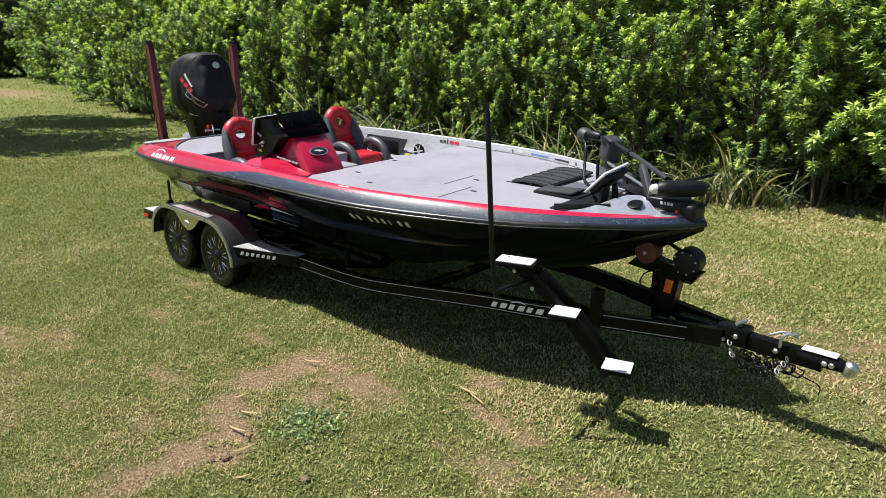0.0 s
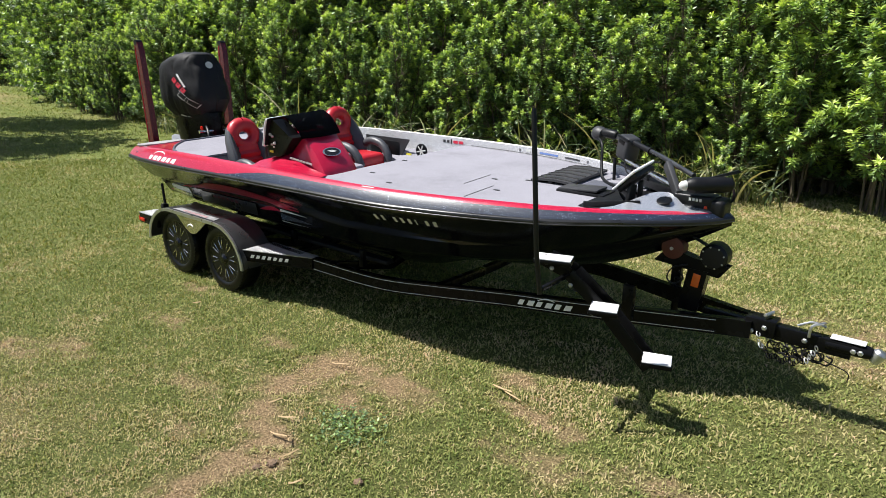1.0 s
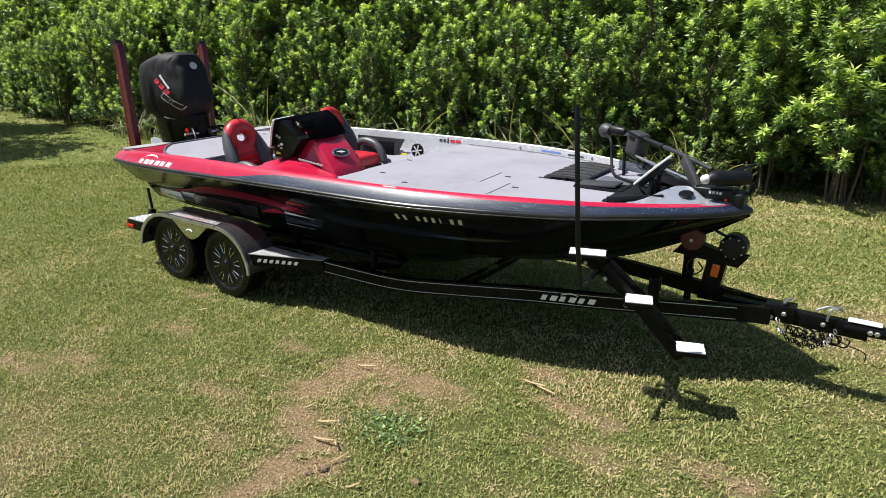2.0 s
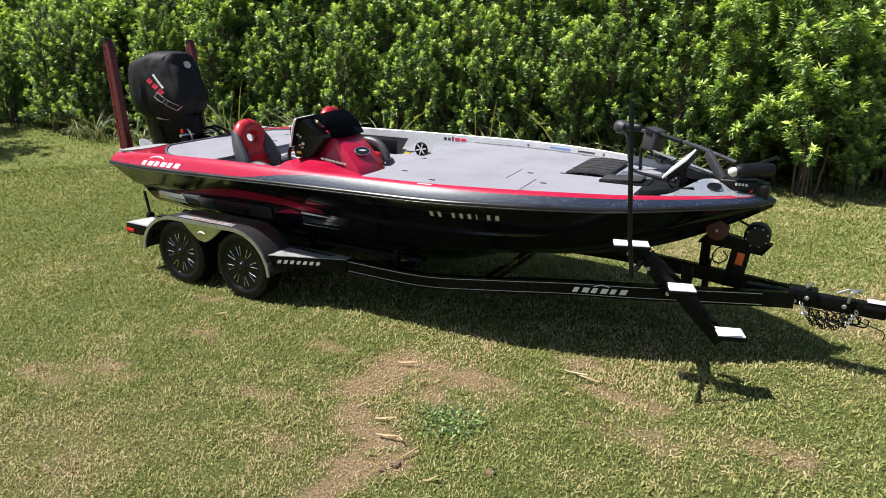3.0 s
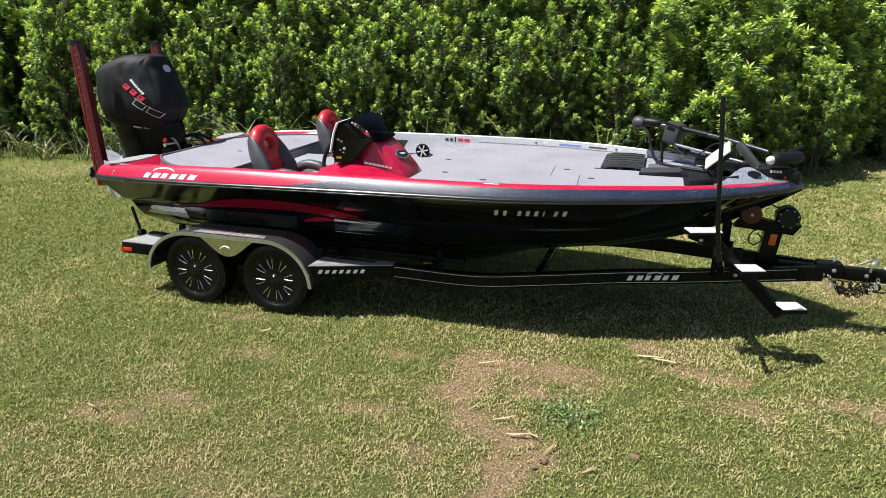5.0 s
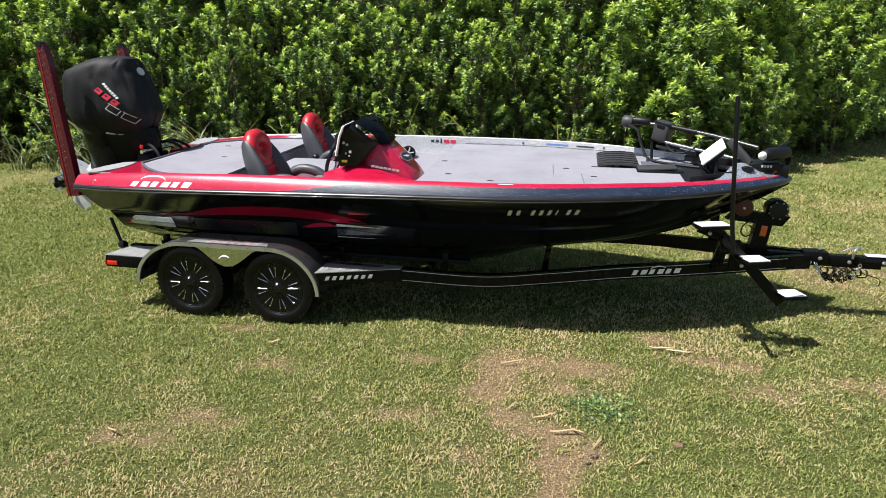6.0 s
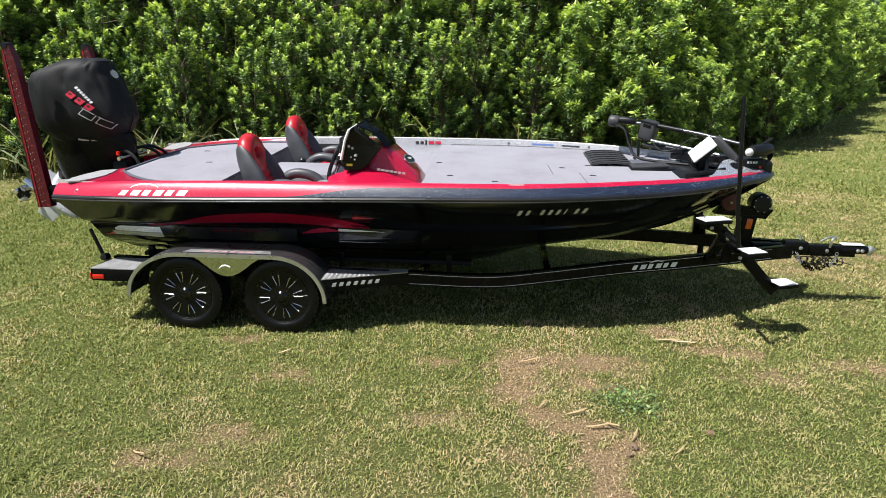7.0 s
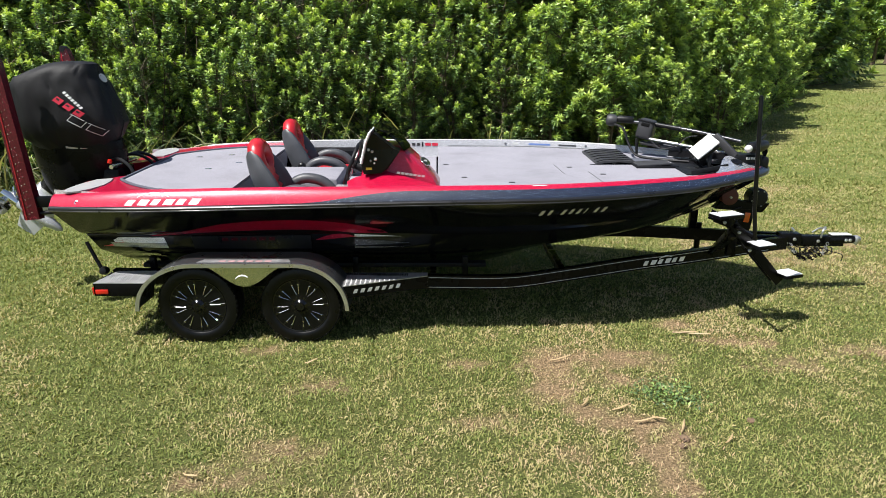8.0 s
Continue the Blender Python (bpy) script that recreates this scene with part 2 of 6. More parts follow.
def boxed(lo, hi, bev=0.006, m=None, seg=2, bm=None):
    """A box with rounded edges between two corners, moved by m."""
    one = bmesh.new()
    bmesh.ops.create_cube(one, size=1)
    lo, hi = Vector(lo), Vector(hi)
    for v in one.verts:
        v.co = Vector([lo[i] + (v.co[i] + 0.5) * (hi[i] - lo[i]) for i in range(3)])
    if bev:
        bmesh.ops.bevel(one, geom=one.edges[:], offset=bev, segments=seg, affect="EDGES", profile=0.5)
    if m is not None:
        bmesh.ops.transform(one, matrix=m, verts=one.verts)
    return merged(one, bm)


def merged(one, bm):
    if bm is None:
        return one
    me = bpy.data.meshes.new("tmp")
    one.to_mesh(me)
    one.free()
    bm.from_mesh(me)
    bpy.data.meshes.remove(me)
    return bm


def side_frame(d):
    d = Vector(d).normalized()
    u = d.cross(Vector((0, 0, 1)))
    if u.length < 1e-3:
        u = d.cross(Vector((0, 1, 0)))
    u.normalize()
    return u, u.cross(d).normalized()


def tube(points, radius, n=10, caps=True, bm=None, flat=1.0):
    """A round bar along points; radius one number or one for each point."""
    pts = [Vector(p) for p in points]
    rr = radius if isinstance(radius, (list, tuple)) else [radius] * len(pts)
    rows = []
    u = None
    for i, p in enumerate(pts):
        d = (pts[min(i + 1, len(pts) - 1)] - pts[max(i - 1, 0)]).normalized()
        if u is None:
            u, w = side_frame(d)
        else:
            u = (u - d * u.dot(d)).normalized()
            w = u.cross(d).normalized()
        rows.append([p + (u * math.cos(2 * math.pi * k / n) + w * flat * math.sin(2 * math.pi * k / n)) * rr[i] for k in range(n)])
    return lofted(rows, True, caps, bm)


def smooth_path(pts, steps=6):
    pts = [Vector(p) for p in pts]
    out = []
    for i in range(len(pts) - 1):
        a, b, c, d = pts[max(i - 1, 0)], pts[i], pts[i + 1], pts[min(i + 2, len(pts) - 1)]
        for k in range(steps):
            u = k / steps
            out.append(0.5 * (2 * b + (c - a) * u + (2 * a - 5 * b + 4 * c - d) * u * u + (3 * b - a - 3 * c + d) * u ** 3))
    return out + [pts[-1]]


def turned(profile, origin, axis, n=32, bm=None):
    """Radius and height pairs turned round an axis."""
    u, w = side_frame(axis)
    ax, o = Vector(axis).normalized(), Vector(origin)
    rows = [[o + ax * h + (u * math.cos(2 * math.pi * k / n) + w * math.sin(2 * math.pi * k / n)) * max(r, 1e-4) for k in range(n)] for r, h in profile]
    return lofted(rows, True, True, bm)


def prism(outline, lift, bm=None):
    """A flat outline given thickness along lift."""
    bm = bm or bmesh.new()
    lift = Vector(lift)
    a = [bm.verts.new(p) for p in outline]
    b = [bm.verts.new(Vector(p) + lift) for p in outline]
    bm.faces.new(a)
    bm.faces.new(b)
    for i in range(len(a)):
        j = (i + 1) % len(a)
        bm.faces.new((a[i], a[j], b[j], b[i]))
    return bm


def beam(a, b, w, h, bev=0.006, bm=None):
    """A bar of w by h from a to b, with its h side up."""
    a, b = Vector(a), Vector(b)
    d = (b - a)
    L = d.length
    d.normalize()
    s = d.cross(Vector((0, 0, 1)))
    s = s.normalized() if s.length > 1e-3 else Vector((0, 1, 0))
    up = s.cross(d)
    m = Matrix((( d.x, s.x, up.x, a.x), (d.y, s.y, up.y, a.y), (d.z, s.z, up.z, a.z), (0, 0, 0, 1)))
    return boxed((0, -w / 2, -h / 2), (L, w / 2, h / 2), bev, m, 2, bm)

# ground
rng = np.random.default_rng(7)
PATCHES = ((3.34, -1.72, 0.20, 0.22, 1.0), (3.30, -2.05, 0.19, 0.24, 1.0), (3.56, -1.52, 0.34, 0.15, 0.95), (3.75, -1.85, 0.26, 0.20, 0.55), (3.95, -1.58, 0.38, 0.22, 0.92), (3.50, -2.34, 0.22, 0.15, 1.0), (3.76, -2.52, 0.24, 0.14, 1.0),
           (3.97, -2.68, 0.16, 0.12, 0.85), (3.82, -2.88, 0.15, 0.20, 0.95), (3.84, -3.20, 0.15, 0.22, 0.8), (4.62, -0.88, 0.18, 0.12, 0.9), (4.90, -1.22, 0.26, 0.10, 0.9), (5.17, -1.28, 0.24, 0.10, 0.75),
           (1.05, -1.40, 0.20, 0.08, 0.6), (1.52, -2.0, 0.36, 0.13, 0.40), (1.52, -2.80, 0.30, 0.14, 0.42), (1.20, -3.10, 0.30, 0.15, 0.42), (2.68, -1.66, 0.16, 0.08, 0.45), (3.20, -2.85, 0.22, 0.10, 0.5),
           (5.28, -1.67, 0.34, 0.16, 0.55), (5.9, -1.45, 0.42, 0.16, 0.5), (2.76, -2.49, 0.24, 0.11, 0.5), (6.6, 1.6, 1.3, 0.5, 0.35), (-30.0, 5.0, 4.0, 1.5, 0.7))


def patchy(x, y, s):
    """Smooth value noise over arrays, 0 to 1."""
    tot = np.zeros_like(x)
    amp, norm = 1.0, 0.0
    for o in range(4):
        f = s * 2 ** o
        ix, iy = np.floor(x * f), np.floor(y * f)
        fx, fy = x * f - ix, y * f - iy
        fx, fy = fx * fx * (3 - 2 * fx), fy * fy * (3 - 2 * fy)

        def h(a, b):
            v = np.sin(a * 127.1 + b * 311.7 + o * 17.3) * 43758.5453
            return v - np.floor(v)
        tot += amp * ((h(ix, iy) * (1 - fx) + h(ix + 1, iy) * fx) * (1 - fy) + (h(ix, iy + 1) * (1 - fx) + h(ix + 1, iy + 1) * fx) * fy)
        norm += amp
        amp *= 0.55
    return tot / norm


def bareness(x, y):
    b = np.zeros_like(x)
    n = patchy(x, y, 3.1)
    for px, py, rx, ry, a in PATCHES:
        q = ((x - px) / rx) ** 2 + ((y - py) / ry) ** 2
        b = np.maximum(b, a * np.exp(-q * 0.9))
    b = np.clip((b - 0.09 + (n - 0.5) * 0.8 + (patchy(x, y, 13.0) - 0.5) * 1.2) * 1.45, 0, 0.9) * np.clip(b * 8 - 0.3, 0, 1)
    wide = patchy(x + 31, y - 7, 0.45)
    return np.clip(b + np.clip((wide - 0.56) * 2.2, 0, 0.35) * n * 1.5, 0, 1)


def rise(x, y):
    return 0.03 * (patchy(x, y, 0.35) - 0.5) * np.clip((np.hypot(x - 2.5, y) - 3) / 6, 0, 1) + 0.012 * (patchy(x, y, 2.2) - 0.5)


def grid_mesh(name, gx, gy):
    X, Y = np.meshgrid(gx, gy)
    Z = rise(X, Y)
    co = np.stack([X.ravel(), Y.ravel(), Z.ravel()], 1)
    nx, ny = len(gx), len(gy)
    i = np.arange(nx * ny).reshape(ny, nx)
    f = np.stack([i[:-1, :-1].ravel(), i[:-1, 1:].ravel(), i[1:, 1:].ravel(), i[1:, :-1].ravel()], 1)
    me = bpy.data.meshes.new(name)
    me.from_pydata(co.tolist(), [], f.tolist())
    me.attributes.new("bare", "FLOAT", "POINT").data.foreach_set("value", bareness(co[:, 0], co[:, 1]).astype(np.float32))
    # mask of the painted shade between blades, strongest near the boat
    dense = np.clip(1.35 - np.hypot(co[:, 0] - 4.0, co[:, 1] + 6.5) / 11, 0, 1) * np.clip(1.2 - np.hypot(co[:, 0] - 3.0, co[:, 1]) / 14, 0, 1)
    me.attributes.new("gap_shade", "FLOAT", "POINT").data.foreach_set("value", dense.astype(np.float32))
    return me


gx = np.concatenate([-np.geomspace(600, 8.2, 40), np.arange(-8, 10.01, 0.06), np.geomspace(10.2, 600, 40)])
gy = np.concatenate([-np.geomspace(600, 5.2, 30), np.arange(-5, 6.01, 0.06), np.geomspace(6.2, 600, 40)])
ground = finish("ground", grid_mesh("ground", gx, gy), M["turf"], True)
tagged(ground, "mown lawn with dry brown worn patches", "lawn", kind="structure")


def numpy_mesh(name, co, faces):
    """A mesh straight from arrays of corners and equal-sided faces."""
    n, k = faces.shape
    me = bpy.data.meshes.new(name)
    me.vertices.add(len(co))
    me.vertices.foreach_set("co", co.astype(np.float32).ravel())
    me.loops.add(n * k)
    me.loops.foreach_set("vertex_index", faces.astype(np.int32).ravel())
    me.polygons.add(n)
    me.polygons.foreach_set("loop_start", (np.arange(n) * k).astype(np.int32))
    me.update(calc_edges=True)
    return me


def blades(name, n, label, near, far, seed, lo, hi):
    """Grass as single bent blades, thick on the ground near the boat and thinner and larger far off."""
    r = np.random.default_rng(seed)
    u = r.random(n)
    d = near * (far / near) ** u if far > 30 else near + (far - near) * u
    th = np.radians(r.uniform(lo, hi, n))
    x, y = 4.0 + d * np.cos(th), -6.5 + d * np.sin(th)
    grow = np.clip(d / 5.0, 0.6, 9.0) * (1 + 0.5 * np.clip((d - 11) / 6, 0, 1))
    bare = bareness(x, y)
    tuft = 0.5 + (patchy(x, y, 6.0) - 0.5) * np.clip(1.35 - d / 18, 0.15, 1)
    keep = (r.random(n) > bare * 0.78) & (r.random(n) < 0.35 + 1.3 * tuft)
    x, y, d, bare, tuft, grow = x[keep], y[keep], d[keep], bare[keep], tuft[keep], grow[keep]
    n = len(x)
    L = 0.038 * grow ** 0.36 * r.uniform(0.4, 1.3, n) * (1 - 0.35 * bare) * (0.55 + 0.9 * tuft) * (0.55 + 0.9 * patchy(x + 8, y - 5, 15.0))
    W = 0.0088 * grow ** 0.66 * r.uniform(0.5, 1.35, n)
    a = r.uniform(0, 2 * np.pi, n)
    lean = np.clip(r.normal(1.0, 0.38, n), 0.05, 1.5)
    dx, dy = np.cos(a), np.sin(a)
    base = np.stack([x, y, rise(x, y) - 0.003], 1)
    s = np.stack([-dy, dx, r.normal(0, 0.35, n)], 1) * W[:, None] * 0.5
    m1 = np.stack([dx * np.sin(lean * 0.6), dy * np.sin(lean * 0.6), np.cos(lean * 0.6)], 1) * (L * 0.5)[:, None]
    m2 = np.stack([dx * np.sin(lean * 1.2), dy * np.sin(lean * 1.2), np.cos(lean * 1.2)], 1) * (L * 0.5)[:, None]
    co = np.stack([base, base + m1 + s, base + m1 + m2, base + m1 - s], 1).reshape(-1, 3)
    k = np.arange(n)[:, None] * 4
    faces = np.concatenate([k + np.array([0, 1, 3]), k + np.array([1, 2, 3])], 0)
    me = numpy_mesh(name, co, faces)
    wide = np.clip((patchy(x - 9, y + 4, 0.5) - 0.35) * 1.6, 0, 1)
    near_far = np.clip(1.25 - d / 30, 0.35, 1)
    dry = np.clip(0.10 + 0.04 * np.clip((d - 10) / 6, 0, 1) + near_far * (0.26 * wide + 0.95 * (patchy(x + 5, y - 3, 1.5) - 0.5) + 0.8 * (patchy(x + 3, y, 7.0) - 0.5) + 0.5 * (patchy(x - 2, y + 6, 17.0) - 0.5)) - 0.30 * np.clip((1.4 - x) / 4, 0, 1) + 0.6 * bare + r.normal(0, 0.17, n) - 0.12 * np.clip((x - 4.2) / 2, 0, 1), 0, 0.85)
    me.attributes.new("dry", "FLOAT", "POINT").data.foreach_set("value", np.repeat(dry, 4).astype(np.float32))
    ob = finish(name, me, M["blade"], False)
    return tagged(ob, label, "grass", kind="stuff")


blades("lawn_grass", 780000, "short lawn grass, green mixed with straw-coloured blades", 2.6, 14.0, 2, 12, 168)
blades("lawn_grass", 340000, "short lawn grass, green mixed with straw-coloured blades", 13.0, 70.0, 3, 12, 178)
blades("lawn_grass", 90000, "short lawn grass, green mixed with straw-coloured blades", 0.1, 11.0, 4, 168, 372)
blades("lawn_grass", 40000, "short lawn grass, green mixed with straw-coloured blades", 0.1, 2.7, 5, 12, 168)


def straw_stick(x, y, turn, L):
    """A flat curled piece of dry stalk."""
    c, s = math.cos(turn), math.sin(turn)
    rows = []
    for k in range(5):
        u = k / 4 - 0.5
        p = Vector((x + c * u * L - s * 0.02 * u * u, y + s * u * L + c * 0.02 * u * u, 0.035 + 0.012 * math.sin(3 * u)))
        q = Vector((-s, c, 0)) * 0.007 * (1.1 - abs(u))
        rows.append([p - q, p + Vector((0, 0, 0.006)), p + q, p - Vector((0, 0, 0.004))])
    ob = part("straw_piece", lofted(rows, True, True), M["straw"], None)
    return tagged(ob, "pale dry stalk lying on the lawn", "stalk", "dry stalks on the lawn")


for sx, sy, st, sl in ((3.49, -2.28, 0.9, 0.10), (4.69, -1.15, -0.4, 0.24), (4.60, -1.12, -0.2, 0.2), (3.72, -2.36, 0.3, 0.14), (3.84, -2.52, 0.1, 0.16), (3.93, -2.50, -0.8, 0.10),
                       (4.06, -2.60, 1.1, 0.12), (3.42, -1.62, 0.2, 0.16), (1.45, -1.66, 0.3, 0.10), (1.02, -3.1, -0.5, 0.12), (4.3, -2.75, 0.7, 0.08)):
    straw_stick(sx, sy, st, sl)


# the thicket behind the boat
def leaf_mesh(name, P, D, L, W, young, seed):
    """Many folded leaves: base places, pointing ways, sizes."""
    r = np.random.default_rng(seed)
    n = len(P)
    D = D / np.linalg.norm(D, axis=1)[:, None]
    R = r.normal(0, 0.45, (n, 3)) + np.array([0, 0, 1.0])
    S = np.cross(D, R)
    S /= np.linalg.norm(S, axis=1)[:, None]
    N = np.cross(S, D)
    mid = P + D * (L * 0.42)[:, None] - N * (L * 0.05)[:, None]
    lt, rt = mid + S * (W * 0.5)[:, None] + N * (W * 0.18)[:, None], mid - S * (W * 0.5)[:, None] + N * (W * 0.18)[:, None]
    tip = P + D * L[:, None] - N * (L * 0.10)[:, None]
    co = np.concatenate([P, lt, tip, rt], 0)
    k = np.arange(n)
    f = np.concatenate([np.stack([k, k + n, k + 2 * n], 1), np.stack([k, k + 2 * n, k + 3 * n], 1)], 0)
    me = numpy_mesh(name, co, f)
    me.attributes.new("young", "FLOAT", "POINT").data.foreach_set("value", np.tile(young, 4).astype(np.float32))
    return me


def shrub_meshes(seed, height, spread, shoots, leaf_len, leaf_wid, lift=0.0, foot=0.05):
    r = np.random.default_rng(seed)
    P, D, L, W, Y = [], [], [], [], []
    stems = bmesh.new()
    n_main = 7
    mains = []
    for k in range(n_main):
        a, out = r.uniform(0, 2 * np.pi), r.uniform(0.1, 1.0) * spread * 0.6
        h = height * r.uniform(0.7, 1.0)
        p0 = np.array([r.normal(0, 0.10), r.normal(0, 0.10), -0.05])
        p3 = np.array([math.cos(a) * out, math.sin(a) * out, h])
        p1, p2 = p0 + (p3 - p0) * 0.33 + r.normal(0, 0.06, 3), p0 + (p3 - p0) * 0.66 + r.normal(0, 0.08, 3)
        pts = smooth_path([p0, p1, p2, p3], 3)
        mains.append(pts)
        tube(pts, [0.022 * (1 - 0.85 * i / (len(pts) - 1)) for i in range(len(pts))], 5, False, stems)
    for k in range(shoots):
        pts = mains[k % n_main]
        u = r.uniform(foot, 1.0) ** 0.8
        b = np.array(pts[min(int(u * (len(pts) - 1)), len(pts) - 1)])
        a = r.uniform(0, 2 * np.pi)
        reach = spread * r.uniform(0.25, 0.95) * (1 - 0.55 * u)
        up = r.uniform(0.12, 0.55)
        e = b + np.array([math.cos(a) * reach, math.sin(a) * reach, up])
        mid = (b + e) / 2 + np.array([math.cos(a) * reach * 0.18, math.sin(a) * reach * 0.18, -0.05])
        tube([b, mid, e], [0.008, 0.006, 0.003], 3, False, stems)
        axis = e - mid
        axis /= np.linalg.norm(axis)
        axis = axis * 0.7 + np.array([0, 0, 0.5])
        axis /= np.linalg.norm(axis)
        cnt = int(r.integers(48, 80)) if leaf_len < 0.11 else int(r.integers(34, 56))
        bright = r.random()
        droop = 0.35 if lift else 0.12
        for i in range(cnt):
            v = i / cnt
            q = mid + (e - mid) * min(1, 0.15 + v * 1.3) if v < 0.65 else e + axis * (v - 0.65) * 0.22
            th = i * 2.399
            side = np.array([math.cos(th), math.sin(th), 0])
            side -= axis * side.dot(axis)
            open_ = 1.45 - 0.85 * max(0, v - 0.45) / 0.55
            d = side * math.sin(open_) + axis * math.cos(open_) + r.normal(0, 0.18, 3) - np.array([0, 0, droop])
            P.append(q + r.normal(0, 0.008, 3))
            D.append(d)
            s = leaf_len * r.uniform(0.75, 1.25) * (1.0 + 0.25 * v - 0.9 * max(0, v - 0.75))
            L.append(s)
            W.append(s * leaf_wid * r.uniform(0.8, 1.2))
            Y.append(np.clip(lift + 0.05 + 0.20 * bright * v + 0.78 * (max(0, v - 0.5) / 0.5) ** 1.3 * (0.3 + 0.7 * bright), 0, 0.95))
    leaves = leaf_mesh("leaves", np.array(P), np.array(D), np.array(L), np.array(W), np.array(Y), seed + 50)
    return stems, leaves


def make_shrub(seed, height, spread, shoots, leaf_len, leaf_wid, label, lift=0.0, foot=0.05):
    stems, leaves = shrub_meshes(seed, height, spread, shoots, leaf_len, leaf_wid, lift, foot)
    root = thing("shrub", (0, 0, 0), label, "shrub", "thicket along the lawn")
    part("branchwork", stems, M["bark"], root, "thin brown stems", True, "stuff")
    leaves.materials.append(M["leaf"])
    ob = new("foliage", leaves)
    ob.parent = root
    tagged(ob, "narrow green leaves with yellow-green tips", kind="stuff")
    return root


def hedge_line(u):
    """Where the foot of the thicket runs, in plan."""
    pts = ((-46, -6.0), (-47, 3.0), (-45, 9.6), (-35, 8.9), (-24, 6.4), (-17, 5.2), (-11.5, 4.95), (-6, 5.4), (-1, 5.9), (3, 6.6), (5.8, 6.95), (8.2, 9.0), (12.5, 14.8), (17.5, 23.0), (24, 34.5), (34, 52.0), (50, 79.0), (80, 126.0), (125, 190.0), (150, 205.0), (240, 180.0))
    lens = [0.0]
    for a, b in zip(pts[:-1], pts[1:]):
        lens.append(lens[-1] + math.dist(a, b))
    s = u * lens[-1]
    i = max(0, min(len(pts) - 2, sum(1 for v in lens[1:-1] if v <= s)))
    f = (s - lens[i]) / (lens[i + 1] - lens[i])
    a, b = pts[i], pts[i + 1]
    p = Vector((a[0] + (b[0] - a[0]) * f, a[1] + (b[1] - a[1]) * f))
    d = Vector((b[0] - a[0], b[1] - a[1])).normalized()
    return p, Vector((-d.y, d.x)), lens[-1]


near_kinds = [make_shrub(11, 3.3, 0.9, 178, 0.068, 0.46, "tall leafy green shrub with upright leafy shoots"), make_shrub(12, 3.0, 0.85, 178, 0.063, 0.50, "tall leafy green shrub with upright leafy shoots"), make_shrub(13, 2.6, 0.85, 158, 0.074, 0.44, "bushy green shrub with pale new leaves")]
willow_kinds = [make_shrub(15, 3.2, 1.0, 190, 0.096, 0.34, "green shrub with yellow-green leaf rosettes", 0.07, 0.24), make_shrub(16, 3.0, 1.0, 190, 0.102, 0.32, "green shrub with yellow-green leaf rosettes", 0.07, 0.24)]
bank_kinds = [make_shrub(25, 3.1, 1.0, 200, 0.082, 0.38, "dense yellow-green shrub at the bend of the thicket", 0.12), make_shrub(26, 2.8, 1.0, 200, 0.088, 0.36, "dense yellow-green shrub at the bend of the thicket", 0.12)]
far_kinds = [make_shrub(17, 3.6, 1.5, 150, 0.125, 0.42, "large leafy green shrub in the thicket"), make_shrub(18, 4.4, 1.8, 170, 0.135, 0.42, "large leafy green shrub in the thicket")]
used = set()


def put_shrub(kind, x, y, turn, s):
    if kind.name in used:
        ob = copy_thing(kind, pose(x, y, 0, 0, 0, turn))
    else:
        used.add(kind.name)
        ob = kind
        ob.matrix_basis = pose(x, y, 0, 0, 0, turn)
    ob.scale = (s, s, s * random.uniform(0.92, 1.1))
    return ob


_, _, hedge_len = hedge_line(0)
s = 0.0
while s < hedge_len:
    p, nrm, _ = hedge_line(s / hedge_len)
    near = -21 < p.x < 14
    if near:
        for row, back in enumerate((0.35, 1.3)):
            q = p + nrm * (back + random.uniform(-0.3, 0.3))
            kinds = bank_kinds if p.x > 8.2 else willow_kinds + near_kinds[:1] if p.x > 4.2 else near_kinds
            put_shrub(random.choice(kinds), q.x + random.uniform(-0.25, 0.25), q.y, random.uniform(0, 360), random.uniform(0.72, 1.12) * (1.0 if row == 0 else 1.38) * (1 + 0.25 * ease(8, 10, p.x)))
        q = p + nrm * (2.5 + random.uniform(-0.2, 0.3))
        put_shrub(random.choice(far_kinds), q.x, q.y, random.uniform(0, 360), random.uniform(1.1, 1.3))
        s += random.uniform(0.75, 1.15)
    else:
        for row, back in enumerate((0.8, 2.2)):
            q = p + nrm * (back + random.uniform(-0.4, 0.4))
            kinds = bank_kinds if 0 < p.x < 26 else far_kinds
            put_shrub(random.choice(kinds), q.x + random.uniform(-0.4, 0.4), q.y, random.uniform(0, 360), random.uniform(0.9, 1.2) * (1.0 + 0.2 * row) * (1.3 if 0 < p.x < 26 else 2.8 if p.x > 26 else 1.0))
        s += (1.35 if p.x < 26 else 4.5) if p.x > 0 else 1.9
for x, y, sc in ((6.6, 7.2, 0.55), (7.4, 8.0, 0.6)):
    put_shrub(random.choice(willow_kinds), x, y, random.uniform(0, 360), sc)
# backing sheet behind the shrubs, its dark colour standing in for deep shade
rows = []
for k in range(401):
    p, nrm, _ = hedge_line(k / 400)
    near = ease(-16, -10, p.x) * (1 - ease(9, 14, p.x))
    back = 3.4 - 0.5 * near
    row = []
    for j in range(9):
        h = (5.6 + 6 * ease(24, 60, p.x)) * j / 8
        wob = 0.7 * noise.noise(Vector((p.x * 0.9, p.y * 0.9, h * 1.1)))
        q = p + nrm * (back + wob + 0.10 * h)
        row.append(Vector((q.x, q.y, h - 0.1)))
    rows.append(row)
core = part("thicket_backing", lofted(rows), M["undergrowth"], None, "", True)
tagged(core, "dark backing sheet standing in for shade inside the thicket", "undergrowth", kind="stuff")


